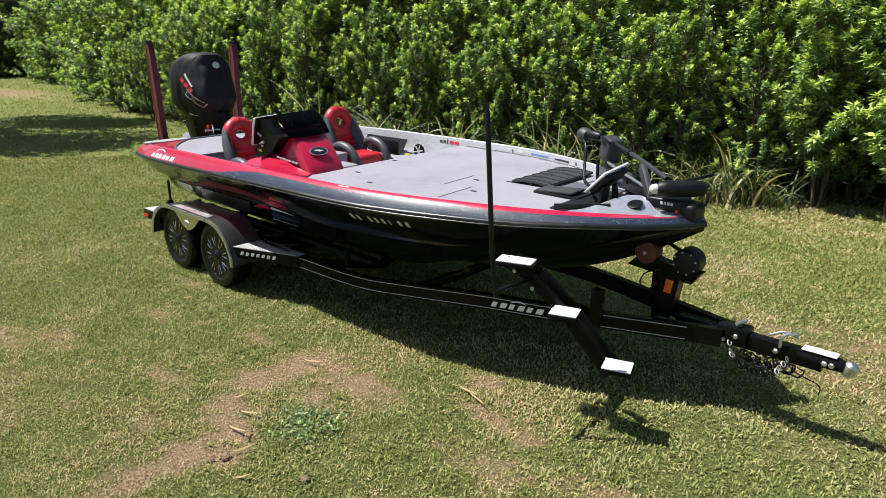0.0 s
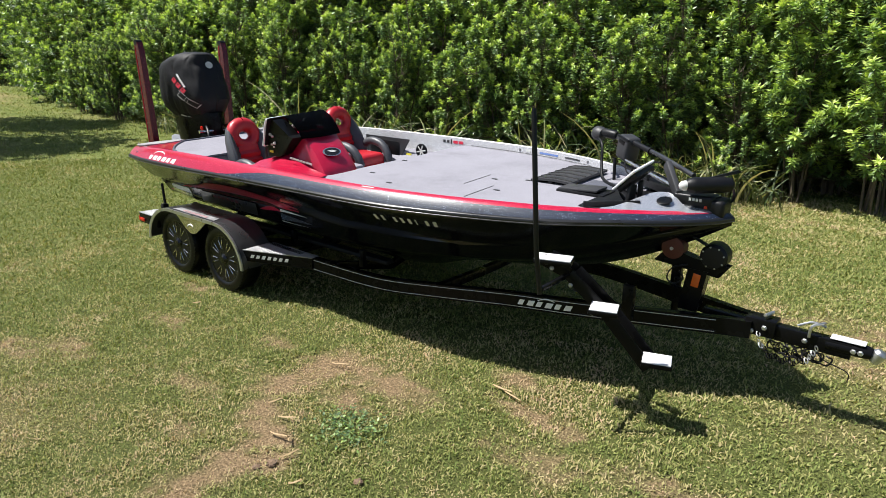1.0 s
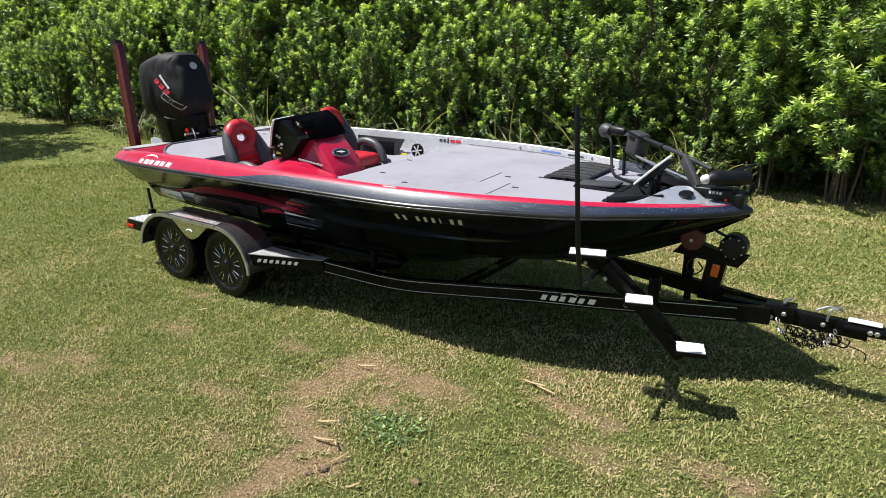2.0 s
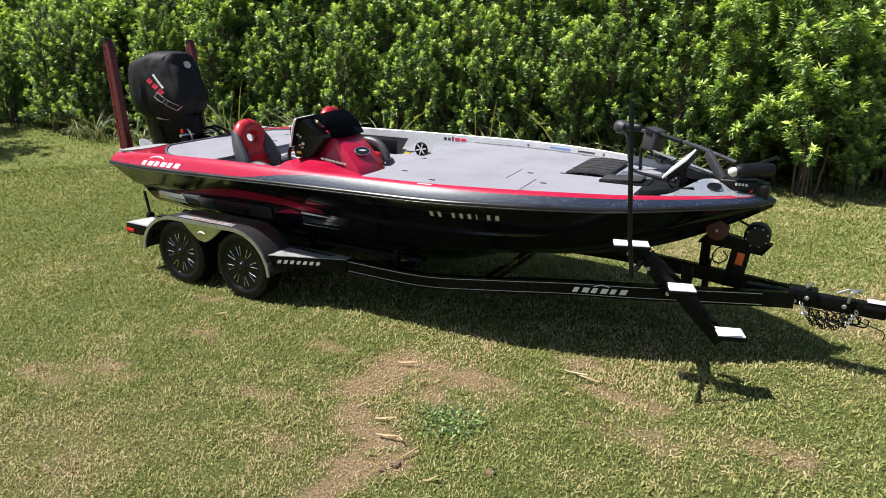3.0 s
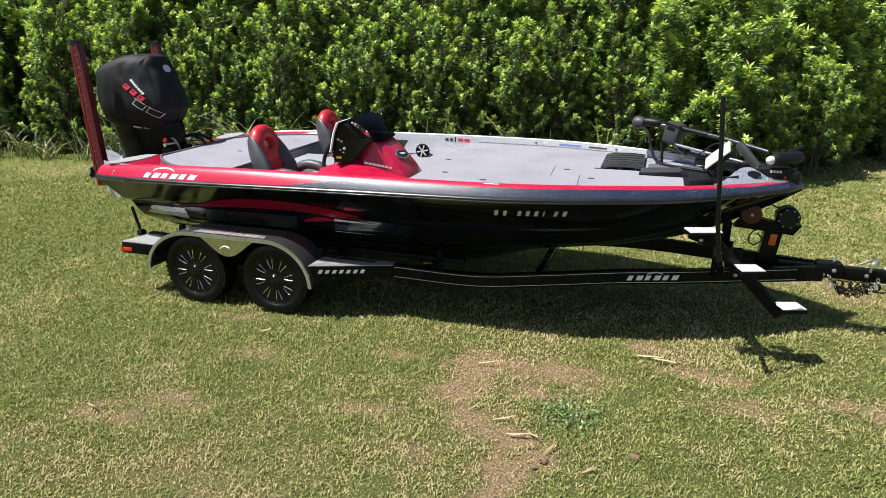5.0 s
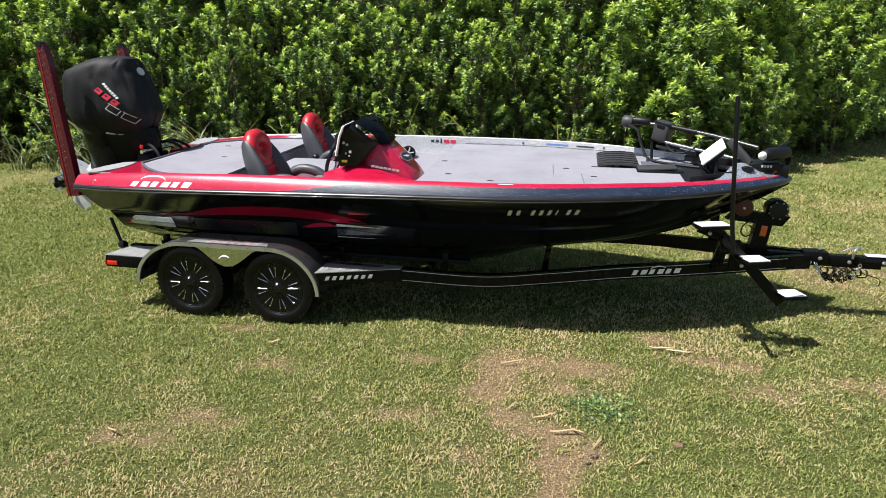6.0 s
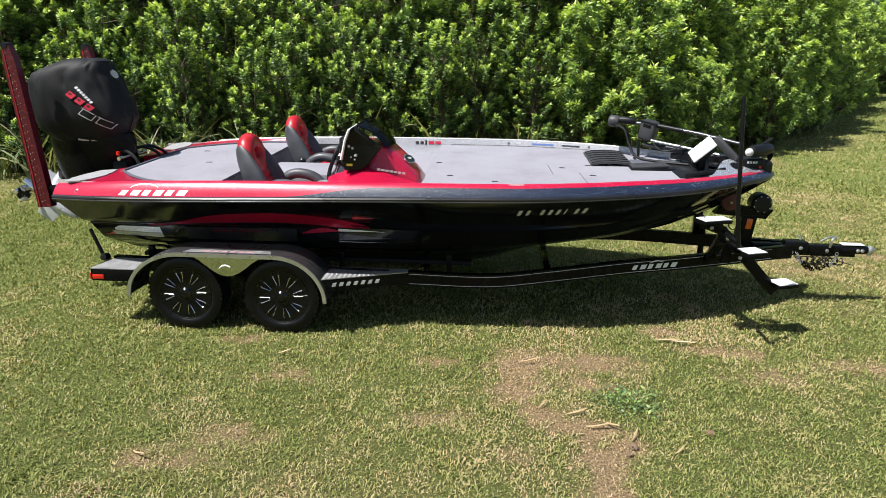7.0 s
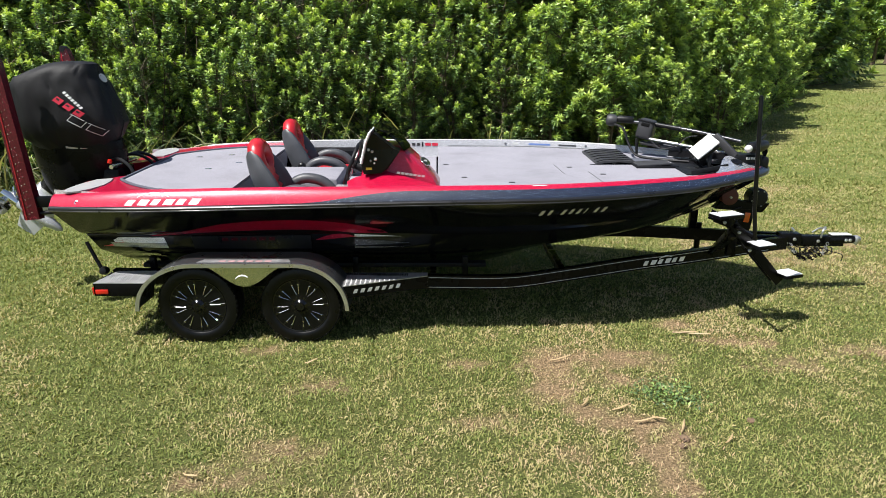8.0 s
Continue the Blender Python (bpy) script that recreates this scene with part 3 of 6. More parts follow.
def reed_clump(seed, n, height):
    r = np.random.default_rng(seed)
    bm = bmesh.new()
    for k in range(n):
        a, L = r.uniform(0, 2 * np.pi), height * r.uniform(0.55, 1.15)
        b = Vector((r.normal(0, 0.16), r.normal(0, 0.16), -0.02))
        c, s_ = math.cos(a), math.sin(a)
        droop, wid = r.uniform(0.5, 1.7), r.uniform(0.006, 0.015)
        tw = r.uniform(-0.7, 0.7)
        prev = None
        for j in range(7):
            u = j / 6
            lean = 0.12 + droop * u * 1.5
            p = b + Vector((c * math.sin(lean) * u * L * 0.75, s_ * math.sin(lean) * u * L * 0.75, L * u * math.cos(lean * 0.62)))
            w = Vector((-s_ * math.cos(tw), c * math.cos(tw), math.sin(tw))) * wid * (1 - u ** 2.2 + 0.02)
            cur = (bm.verts.new(p - w), bm.verts.new(p + w))
            if prev:
                bm.faces.new((prev[0], prev[1], cur[1], cur[0]))
            prev = cur
    me = bpy.data.meshes.new("reed_clump")
    bm.to_mesh(me)
    bm.free()
    ob = finish("reed_clump", me, M["reed"], True)
    return tagged(ob, "clump of long arching cane grass blades", "cane grass", "cane grass at the foot of the thicket")


clumps = [reed_clump(21, 52, 0.95), reed_clump(22, 46, 1.2), reed_clump(23, 50, 0.85)]
spots = [(-10.6, 4.7, 0.9), (-9.8, 4.6, 1.0), (-9.0, 4.9, 1.1), (-8.2, 4.8, 0.9), (-7.3, 5.0, 0.8), (-5.2, 5.0, 0.7), (-3.6, 5.0, 1.15), (-3.1, 5.2, 1.0), 
         (1.6, 5.9, 1.2), (3.3, 6.3, 1.05), (3.8, 6.4, 1.0), (4.3, 6.6, 1.1), (2.4, 6.6, 1.5), (0.3, 6.2, 1.5), (3.0, 6.9, 1.5),
         (12.8, 16.2, 2.0), (13.5, 17.0, 2.2),
         (-3.9, 5.1, 1.5), (-3.4, 5.0, 1.5), (-3.0, 5.2, 1.2), (1.2, 5.8, 1.9), (1.0, 5.9, 1.6), (-1.5, 5.3, 1.4), (-2.2, 5.2, 0.9), (-2.9, 5.3, 1.7), (-5.5, 5.2, 1.6),
         (3.2, 6.3, 1.4), (3.6, 6.5, 1.7), (-6.4, 5.1, 1.0), (-0.8, 5.5, 1.2), (-4.4, 5.1, 1.0)]
for k, (x, y, sc) in enumerate(spots):
    src = clumps[k % 3]
    ob = src if k < 3 else copy_thing(src, pose(x, y, 0, 0, 0, 0))
    ob.matrix_basis = pose(x, y, 0, 0, 0, random.uniform(0, 360))
    ob.scale = (sc, sc, sc)


# a mat of broad-leaved weeds, clods of soil
r = np.random.default_rng(41)
k = 420
P = np.stack([4.11 + r.normal(0, 0.13, k), -2.16 + r.normal(0, 0.10, k), r.uniform(0.01, 0.04, k)], 1)
weed = leaf_mesh("weed_mat", P, r.normal(0, 1, (k, 3)) * np.array([1, 1, 0.35]) + np.array([0, 0, 0.3]), r.uniform(0.018, 0.034, k), r.uniform(0.012, 0.02, k), r.uniform(0.0, 0.22, k), 42)
weed.materials.append(M["leaf"])
tagged(new("weed_mat", weed), "low grey-green broad-leaved weeds in the lawn", "weeds", kind="stuff")


def clod(x, y, rad, seed):
    bm = bmesh.new()
    bmesh.ops.create_icosphere(bm, subdivisions=3, radius=rad)
    for v in bm.verts:
        v.co *= 1 + 0.55 * noise.noise(v.co * (4.0 / rad) + Vector((seed, 0, 0)))
        v.co = Vector((v.co.x + x, v.co.y + y, max(v.co.z * 0.55, -0.01) + 0.012))
    tagged(part("soil_clod", bm, M["soil"], None), "crumbling brown clod of soil on the lawn", "clod", "clods on the lawn")


for k, (x, y, rad) in enumerate(((4.55, -2.50, 0.035), (4.03, -2.71, 0.040), (3.99, -2.79, 0.030))):
    clod(x, y, rad * 0.75, 7 * k)


# trees: one beyond the left of the lawn whose shade lies on the grass, others far off
def make_tree(name, height, crown, seed, label, leaf=0.22, n=5200, low=0.32):
    r = np.random.default_rng(seed)
    root = thing(name, (0, 0, 0), label, "tree")
    bm = tube(smooth_path([(0, 0, -0.1), (0.1, 0.05, height * 0.25), (-0.05, 0.1, height * 0.55), (0.1, 0, height * 0.85)], 4), [0.035 * height * (1 - 0.8 * k / 12) for k in range(13)], 8)
    blobs = []
    for k in range(13):
        a, z = r.uniform(0, 2 * np.pi), r.uniform(low, 0.9) * height
        rad = crown * r.uniform(0.45, 0.9) * (1 - 0.4 * abs(z / height - 0.55))
        e = np.array([math.cos(a) * rad, math.sin(a) * rad, z + 0.1 * height])
        tube([(0, 0, z * 0.75), tuple(e * np.array([0.5, 0.5, 0.95])), tuple(e)], [0.012 * height, 0.008 * height, 0.003 * height], 5, False, bm)
        blobs.append((e, crown * r.uniform(0.28, 0.5)))
    part("trunk", bm, M["bark"], root, "brown trunk and limbs")
    P = []
    for k in range(n):
        c, rad = blobs[k % 13]
        v = r.normal(0, 1, 3)
        P.append(c + v / np.linalg.norm(v) * rad * r.uniform(0.4, 1.05) * np.array([1, 1, 0.7]))
    P = np.array(P)
    L = leaf * r.uniform(0.7, 1.3, n)
    me = leaf_mesh("crown", P, r.normal(0, 1, (n, 3)) + np.array([0, 0, 0.3]), L, L * 0.5, r.uniform(0.05, 0.5, n), seed)
    me.materials.append(M["leaf"])
    ob = new("crown", me)
    ob.parent = root
    return tagged(ob.parent)


shade = make_tree("tree", 11.0, 4.2, 31, "tall leafy tree at the edge of the lawn", 0.34, 9000, 0.48)
shade.matrix_basis = pose(-17.6, -1.2, 0, 0, 0, 20)
far_tree = make_tree("tree", 12.0, 5.0, 32, "distant leafy tree beyond the lawn", 0.9, 4500)
far_tree.matrix_basis = pose(78, 118, 0, 0, 0, 0)
for k in range(26):
    a = k / 25
    ob = copy_thing(far_tree, pose(30 + 110 * a + random.uniform(-3, 3), 150 - 60 * a + random.uniform(-8, 8), 0, 0, 0, random.uniform(0, 360)))
    q = random.uniform(0.8, 1.25)
    ob.scale = (q, q, q)

# the boat on its trailer
CY = 0.02
half_at = curve_of((-0.757, -0.3, 0.4, 1.2, 2.0, 2.7, 3.35, 3.86, 4.3, 4.7, 5.1, 5.4, 5.6, 5.70), (1.10, 1.20, 1.265, 1.285, 1.285, 1.27, 1.23, 1.13, 0.99, 0.82, 0.59, 0.37, 0.17, 0.0))
rail_z = curve_of((-0.757, -0.3, 0.5, 1.5, 2.5, 4.0, 4.7, 5.2, 5.70), (1.106, 1.125, 1.152, 1.180, 1.198, 1.205, 1.203, 1.214, 1.215))
top_z = curve_of((-0.757, -0.3, 0.0, 0.5, 1.2, 3.0, 4.2, 4.9, 5.70), (1.225, 1.268, 1.292, 1.312, 1.328, 1.336, 1.330, 1.310, 1.290))
keel_z = curve_of((-0.62, 1.6, 2.6, 3.05, 3.4, 3.8, 4.1, 4.4, 4.75, 5.05, 5.3, 5.5, 5.70), (0.29, 0.265, 0.255, 0.32, 0.43, 0.50, 0.545, 0.605, 0.70, 0.82, 0.945, 1.06, 1.19))
chine_y = curve_of((-0.62, 0.0, 1.5, 2.5, 3.4, 4.2, 4.8, 5.2, 5.70), (0.76, 0.82, 0.84, 0.82, 0.74, 0.56, 0.34, 0.17, 0.0))
chine_z = curve_of((-0.62, 1.5, 2.6, 3.4, 4.2, 4.8, 5.2, 5.70), (0.69, 0.69, 0.70, 0.73, 0.80, 0.93, 1.06, 1.23))
DECK = 1.265
STATIONS = [-0.757 + 6.457 * math.sin(k / 70 * math.pi / 2) for k in range(71)]


def inset(x, d, side, z):
    """A place d in from the rail on one side (-1 starboard, 1 port)."""
    w = ease(4.2, 5.7, x)
    return Vector((x - d * w, CY + side * max(half_at(x) - d * math.sqrt(max(0.0, 1 - w * w)), 0.0), z))


def hull_at(x, v, side, out=0.0):
    """The hull's skin: v from 0 at the chine to 1 under the rail."""
    b, zr = half_at(x) - 0.012, rail_z(x)
    cy, cz = chine_y(x), chine_z(x)
    blend = max(ease(3.0, 4.6, x), (0.40 + 0.50 * ease(0.28, 0.45, v)) * (1 - ease(-0.7, 0.9, x)))
    knee = 0.30
    flare = 0.02 + 0.11 * ease(1.9, 2.9, x)
    if v < knee:
        u = v / knee
        y, z = cy + flare * u, cz + (zr - cz) * 0.30 * u
    else:
        u = (v - knee) / (1 - knee)
        ledge = 0.05 * ease(0.0, 0.06, u) * (1 - ease(0.06, 0.9, u))
        y, z = cy + flare - ledge + (b - cy - flare) * u ** (1.15 - 2 * (flare - 0.02)), cz + (zr - cz) * (0.30 + 0.70 * u)
    y2, z2 = cy + (b - cy) * v ** 0.86, cz + (zr - cz) * v
    y, z = y + (y2 - y) * blend, z + (z2 - z) * blend
    rake = 0.17 * (1 - v) * (1 - ease(-0.757, 0.6, x))
    return Vector((x + rake, CY + side * (y + out), z - out * 0.3))


def build_boat():
    boat = thing("bass_boat", (2.4, CY, 0.5), "black and red bass boat with grey decks on its trailer", "boat")
    rows = []
    for x in STATIONS:
        ring = []
        for side in (-1, 1):
            sk = [hull_at(x, v, side) for v in (1, 0.9, 0.78, 0.66, 0.54, 0.46, 0.40, 0.345, 0.32, 0.302, 0.27, 0.12, 0.0)]
            rake = 0.17 * (1 - ease(-0.757, 0.6, x))
            kz, cy, cz = keel_z(x), chine_y(x), chine_z(x)
            bottom = [Vector((x + rake, CY + side * cy * f, kz + (cz - 0.02 - kz) * f ** 1.05 + (0.012 if abs(f - 0.55) < 0.01 else 0))) for f in (0.96, 0.75, 0.58, 0.55, 0.5, 0.25)]
            seq = sk + bottom
            ring = seq + [Vector((x + rake, CY, kz))] if side < 0 else ring + seq[::-1]
        rows.append(ring)
    bm = lofted(rows)
    bm.faces.new([v for v in bm.verts][:len(rows[0])])
    bmesh.ops.remove_doubles(bm, verts=bm.verts, dist=0.0005)
    hull = part("hull", bm, M["hull_black"], boat, "glossy black flared fibreglass hull")

    def strip(name, material, ds, label, x0=-0.757, x1=5.70, parent=boat):
        for side in (-1, 1):
            rr = []
            for x in STATIONS:
                if x0 <= x <= x1:
                    rr.append([inset(x, d, side, z) for d, z in ds(x)])
            part(name, lofted(rr), material, parent, label)

    strip("rub_rail", M["rail"], lambda x: [(0.012, rail_z(x)), (-0.010, rail_z(x) + 0.004), (-0.016, rail_z(x) + 0.014), (-0.016, rail_z(x) + 0.030), (-0.008, rail_z(x) + 0.040), (0.006, rail_z(x) + 0.044)], "black rubber rub rail")
    strip("rail_insert", M["gunmetal"], lambda x: [(-0.0145, rail_z(x) + 0.004), (-0.019, rail_z(x) + 0.007), (-0.019, rail_z(x) + 0.011), (-0.0145, rail_z(x) + 0.014)], "bright insert line of the rub rail")

    def cap_pt(x, u):
        za, zb = rail_z(x) + 0.044, top_z(x)
        d = 0.004 + 0.098 * u
        z = za + (zb - za) * (1 - (1 - u) ** 1.7)
        return d, z

    def split(x):
        return 0.53 * ease(1.35, 2.25, x)

    strip("cap_lower", M["blue"], lambda x: [cap_pt(x, split(x) * k / 6) for k in range(7)], "charcoal metal-flake gunwale band", 1.36)
    strip("cap_upper", M["red"], lambda x: [cap_pt(x, split(x) + (1 - split(x)) * k / 6) for k in range(7)] + [(0.106, top_z(x) + 0.002), (0.112, top_z(x) - 0.004)], "red metal-flake gunwale stripe")
    strip("inner_wall", M["silver"], lambda x: [(0.111, top_z(x) - 0.005), (0.112, top_z(x) - 0.004), (0.114, top_z(x) - 0.008), (0.116, top_z(x) - 0.014), (0.118, DECK), (0.122, DECK - 0.02) if x > 2.5 or x < 0.7 else (0.15, 1.15), (0.13, DECK - 0.022) if x > 2.5 or x < 0.7 else (0.152, 1.145)], "silver metal-flake inner gunwale")
    part("gunwale_lip", lofted([[inset(x, d, 1, top_z(x) + h) for d, h in ((0.088, 0.002), (0.091, 0.012), (0.104, 0.012), (0.113, 0.004), (0.114, -0.006))] for x in STATIONS if -0.2 < x < 5.0]), M["silver"], boat, "silver metal-flake lip of the port gunwale")
    strip("side_liner", M["carpet"], lambda x: [(0.15, 1.151), (0.32, 1.0), (0.42, 0.95)], "grey carpeted cockpit side", 0.7, 2.47)

    # decks
    def deck_edge(x):
        return max(0.0, half_at(x) - 0.119 * math.sqrt(max(0.0, 1 - ease(4.2, 5.7, x) ** 2)))

    def deck(name, xs, label, edge=deck_edge, z=DECK):
        rr = []
        for x in xs:
            e = edge(x)
            rr.append([Vector((x, CY + e * f, z)) for f in (-1, -0.97, -0.8, -0.4, 0, 0.4, 0.8, 0.97, 1)])
        bm = lofted(rr)
        ext = bmesh.ops.extrude_face_region(bm, geom=bm.faces[:])
        bmesh.ops.translate(bm, vec=(0, 0, -0.02), verts=[g for g in ext["geom"] if isinstance(g, bmesh.types.BMVert)])
        return part(name, bm, M["carpet"], boat, label, False)

    fore = deck("front_deck", [2.45 + 2.48 * k / 24 for k in range(25)], "light grey carpeted casting deck at the bow")

    def aft_edge(x):
        return min(deck_edge(x) - 0.02, 0.62 + 0.36 * math.sqrt(ease(-0.36, 0.15, x)) + 0.3 * ease(-0.1, 0.9, x))
    rear = deck("rear_deck", [-0.36 + 1.08 * (k / 24) ** 1.5 for k in range(25)], "light grey carpeted rear deck", aft_edge, DECK + 0.003)
    # red moulding round the rear deck, with a motor well
    for side in (-1, 1):
        rr = []
        for k in range(22):
            x = -0.757 + 1.45 * k / 21
            inner = (aft_edge(x) - 0.01) if x > -0.36 else 0.42
            outer = inset(x, 0.108, side, top_z(x) - 0.001)
            a = Vector((outer.x, CY + side * inner, DECK - 0.004 if x > -0.36 else 1.215 + 0.05 * ease(-0.757, -0.36, x)))
            rr.append([outer, outer.lerp(a, 0.25) + Vector((0, 0, 0.006)), outer.lerp(a, 0.6) + Vector((0, 0, 0.004)), a, a + Vector((0, 0, -0.12))])
        part("stern_moulding", lofted(rr), M["red"], boat, "red metal-flake stern moulding")
        pad = [(-0.60, 0.58), (-0.66, 0.75), (-0.68, 0.90), (-0.66, 1.03), (-0.60, 1.07), (-0.51, 1.05), (-0.45, 0.97), (-0.41, 0.84), (-0.42, 0.70), (-0.46, 0.56)]
        part("boarding_pad", prism([(x, CY + side * y, 1.262 + 0.05 * (x + 0.4)) for x, y in pad], (0, 0, 0.012)), M["pad_grey"], boat, "pale grey stern boarding pad", False)
        part("drain_fitting", turned([(0.0, 0.0), (0.020, 0.0), (0.020, 0.010), (0.012, 0.012), (0.011, 0.004), (0.0, 0.004)], inset(-0.50, 0.035, side, rail_z(-0.5) + 0.070), (0, side, 0.5), 16), M["bright"], boat, "round chrome fitting")
    trim = []
    for k in range(40):
        x = -0.36 + 1.06 * (k / 39) ** 1.6
        trim.append(x)
    for side in (-1, 1):
        part("deck_trim", tube([(x, CY + side * aft_edge(x), DECK + 0.006) for x in trim], 0.014, 8), M["carpet_dark"], boat, "dark carpet edging")
    part("deck_trim", tube([(-0.36, CY - aft_edge(-0.36), DECK + 0.006), (-0.36, CY + aft_edge(-0.36), DECK + 0.006)], 0.014, 8), M["carpet_dark"], boat, "dark carpet edging")
    part("motor_well", boxed((-0.757, CY - 0.43, 1.02), (-0.365, CY + 0.43, 1.06), 0.01), M["hull_black"], boat, "black motor well floor")
    part("motor_well", boxed((-0.375, CY - 0.62, 0.9), (-0.362, CY + 0.62, 1.258), 0.003), M["red"], boat, "red front of the motor well")
    # hatch seams, latches
    for a, b in (((3.625, -0.36), (3.60, 0.06)), ((3.90, -0.72), (3.87, -0.28))):
        part("hatch_seam", beam((a[0], CY + a[1], DECK + 0.002), (b[0], CY + b[1], DECK + 0.002), 0.006, 0.004, 0), M["seam"], fore, "dark seam of a deck hatch", False)
    for x, y in ((2.69, -0.50), (3.10, -0.71), (2.53, 0.11), (3.98, -0.37), (3.73, -0.04), (3.99, 0.09)):
        part("hatch_latch", boxed((x - 0.026, y - 0.012, DECK), (x + 0.026, y + 0.012, DECK + 0.005), 0.002), M["plastic_grey"], fore, "flush hatch latch")
    for x, y in ((0.25, -0.12), (0.25, 0.62), (0.45, 0.2), (-0.05, 0.5)):
        part("hatch_latch", boxed((x - 0.03, y - 0.014, DECK + 0.003), (x + 0.03, y + 0.014, DECK + 0.009), 0.003), M["bright"], rear, "small chrome latch")
    # cockpit well
    part("cockpit_floor", boxed((0.70, CY - 0.85, 0.945), (2.47, CY + 0.85, 0.965), 0.004), M["carpet"], boat, "grey carpeted cockpit floor", False)
    part("bulkhead", prism([(2.455, CY - 0.88, 0.95), (2.455, CY + 0.88, 0.95), (2.455, CY + 1.09, 1.10), (2.455, CY + 1.14, DECK - 0.024), (2.455, CY - 1.14, DECK - 0.024), (2.455, CY - 1.09, 1.10)], (0.02, 0, 0)), M["carpet"], boat, "carpeted bulkhead under the front deck", False)
    part("bulkhead", prism([(0.70, CY - 0.88, 0.95), (0.70, CY + 0.88, 0.95), (0.70, CY + 1.09, 1.10), (0.70, CY + 1.14, DECK - 0.024), (0.70, CY - 1.14, DECK - 0.024), (0.70, CY - 1.09, 1.10)], (0.02, 0, 0)), M["carpet"], boat, "carpeted bulkhead behind the seats", False)
    part("centre_step", boxed((0.80, CY - 0.27, 0.95), (1.50, CY + 0.33, 1.20), 0.03), M["carpet"], boat, "grey carpeted step between the seats")
    part("cooler_lid", boxed((1.52, CY - 0.22, 0.95), (1.80, CY + 0.25, 1.12), 0.04), M["carpet"], boat, "carpeted moulded step")
    # stowage box and loudspeaker in the port side
    y0 = CY + 1.075
    box = part("side_locker", boxed((1.02, y0 - 0.02, 1.03), (1.60, y0 + 0.004, 1.255), 0.004), M["plastic"], boat, "open black side locker")
    part("locker_frame", prism([(1.0, y0 - 0.024, 1.015), (1.56, y0 - 0.024, 1.015), (1.73, y0 - 0.024, 1.275), (1.0, y0 - 0.024, 1.275)], (0, 0.006, 0)), M["plastic_grey"], box, "grey locker frame", False)
    part("locker_recess", boxed((1.08, y0 - 0.030, 1.05), (1.56, y0 - 0.022, 1.235), 0.004), M["plastic"], box, "dark recess")
    part("locker_catch", boxed((1.28, y0 - 0.040, 1.11), (1.40, y0 - 0.028, 1.18), 0.006), M["rail"], box, "black catch")
    spk = part("loudspeaker", turned([(0.0, 0.0), (0.085, 0.0), (0.085, 0.012), (0.072, 0.018), (0.066, 0.008), (0.0, 0.006)], (1.90, y0 + 0.0, 1.155), (0, -1, 0), 32), M["plastic"], boat, "round marine loudspeaker")
    for k in range(6):
        a = k * math.pi / 3 + 0.2
        c, s = math.cos(a), math.sin(a)
        part("speaker_spoke", beam((1.90 + 0.018 * c, y0 - 0.016, 1.155 + 0.018 * s), (1.90 + 0.070 * c, y0 - 0.016, 1.155 + 0.070 * s), 0.008, 0.014, 0.002), M["decal_grey"], spk)
    part("speaker_hub", turned([(0, 0), (0.02, 0), (0.016, 0.008), (0, 0.009)], (1.90, y0 - 0.012, 1.155), (0, -1, 0), 16), M["decal_grey"], spk)
    part("sticker", boxed((1.655, y0 - 0.012, 1.065), (1.74, y0 - 0.008, 1.11), 0), M["decal_yellow"], boat, "yellow warning sticker", False)

    # prints on the inner port gunwale: plain bars and shapes for the makers' marks
    def print_in(x0, x1, h0, h1, material, label):
        rr = []
        for k in range(7):
            x = x0 + (x1 - x0) * k / 6
            t, b = top_z(x) - 0.006, DECK
            rr.append([inset(x, 0.1135 + 0.006 * (1 - f), 1, b + (t - b) * f) - Vector((0, 0.003, 0)) for f in (h0, h1)])
        part("printed_mark", lofted(rr), material, boat, label, False)
    for xa in (2.15, 2.205):
        print_in(xa, xa + 0.038, 0.15, 0.62, M["plastic_grey"], "dark outlined bar of a printed emblem")
    print_in(2.262, 2.278, 0.0, 0.85, M["plastic"], "dark slash of a printed emblem")
    for xa in (2.30, 2.38):
        print_in(xa, xa + 0.065, 0.15, 0.66, M["decal_red"], "red bar of a printed emblem")
    print_in(2.56, 4.15, 0.12, 0.22, M["seam"], "dark line printed along the gunwale")
    print_in(3.30, 3.36, 0.45, 0.85, M["decal_grey"], "small grey mark")
    print_in(3.48, 3.72, 0.46, 0.74, M["decal_blue"], "blue printed strip")
    print_in(3.81, 4.00, 0.46, 0.72, M["plastic_grey"], "dark printed strip")
    for x in (3.22, 4.10):
        part("gunwale_button", turned([(0, 0), (0.014, 0), (0.010, 0.006), (0, 0.007)], inset(x, 0.117, 1, 1.305), (0, -1, 0.1), 14), M["seam"], boat, "round dark snap button")
    # small pale emblem on the red stripe
    part("printed_mark", lofted([[inset(x, d, -1, z + 0.003) for d, z in (cap_pt(x, 0.78), cap_pt(x, 0.88))] for x in (3.22, 3.26, 3.30, 3.34)]), M["decal_grey"], boat, "pale emblem on the red stripe", False)

    # hull graphics, following the skin
    def graphic(name, material, xs, v0, v1, label, side=-1, out=0.003):
        rr = []
        for x in xs:
            a, b = v0(x), v1(x)
            rr.append([hull_at(x, a + (b - a) * k / 4, side, out) for k in range(5)])
        part(name, lofted(rr), material, hull, label)

    def span(a, b, n=24):
        return [a + (b - a) * k / n for k in range(n + 1)]
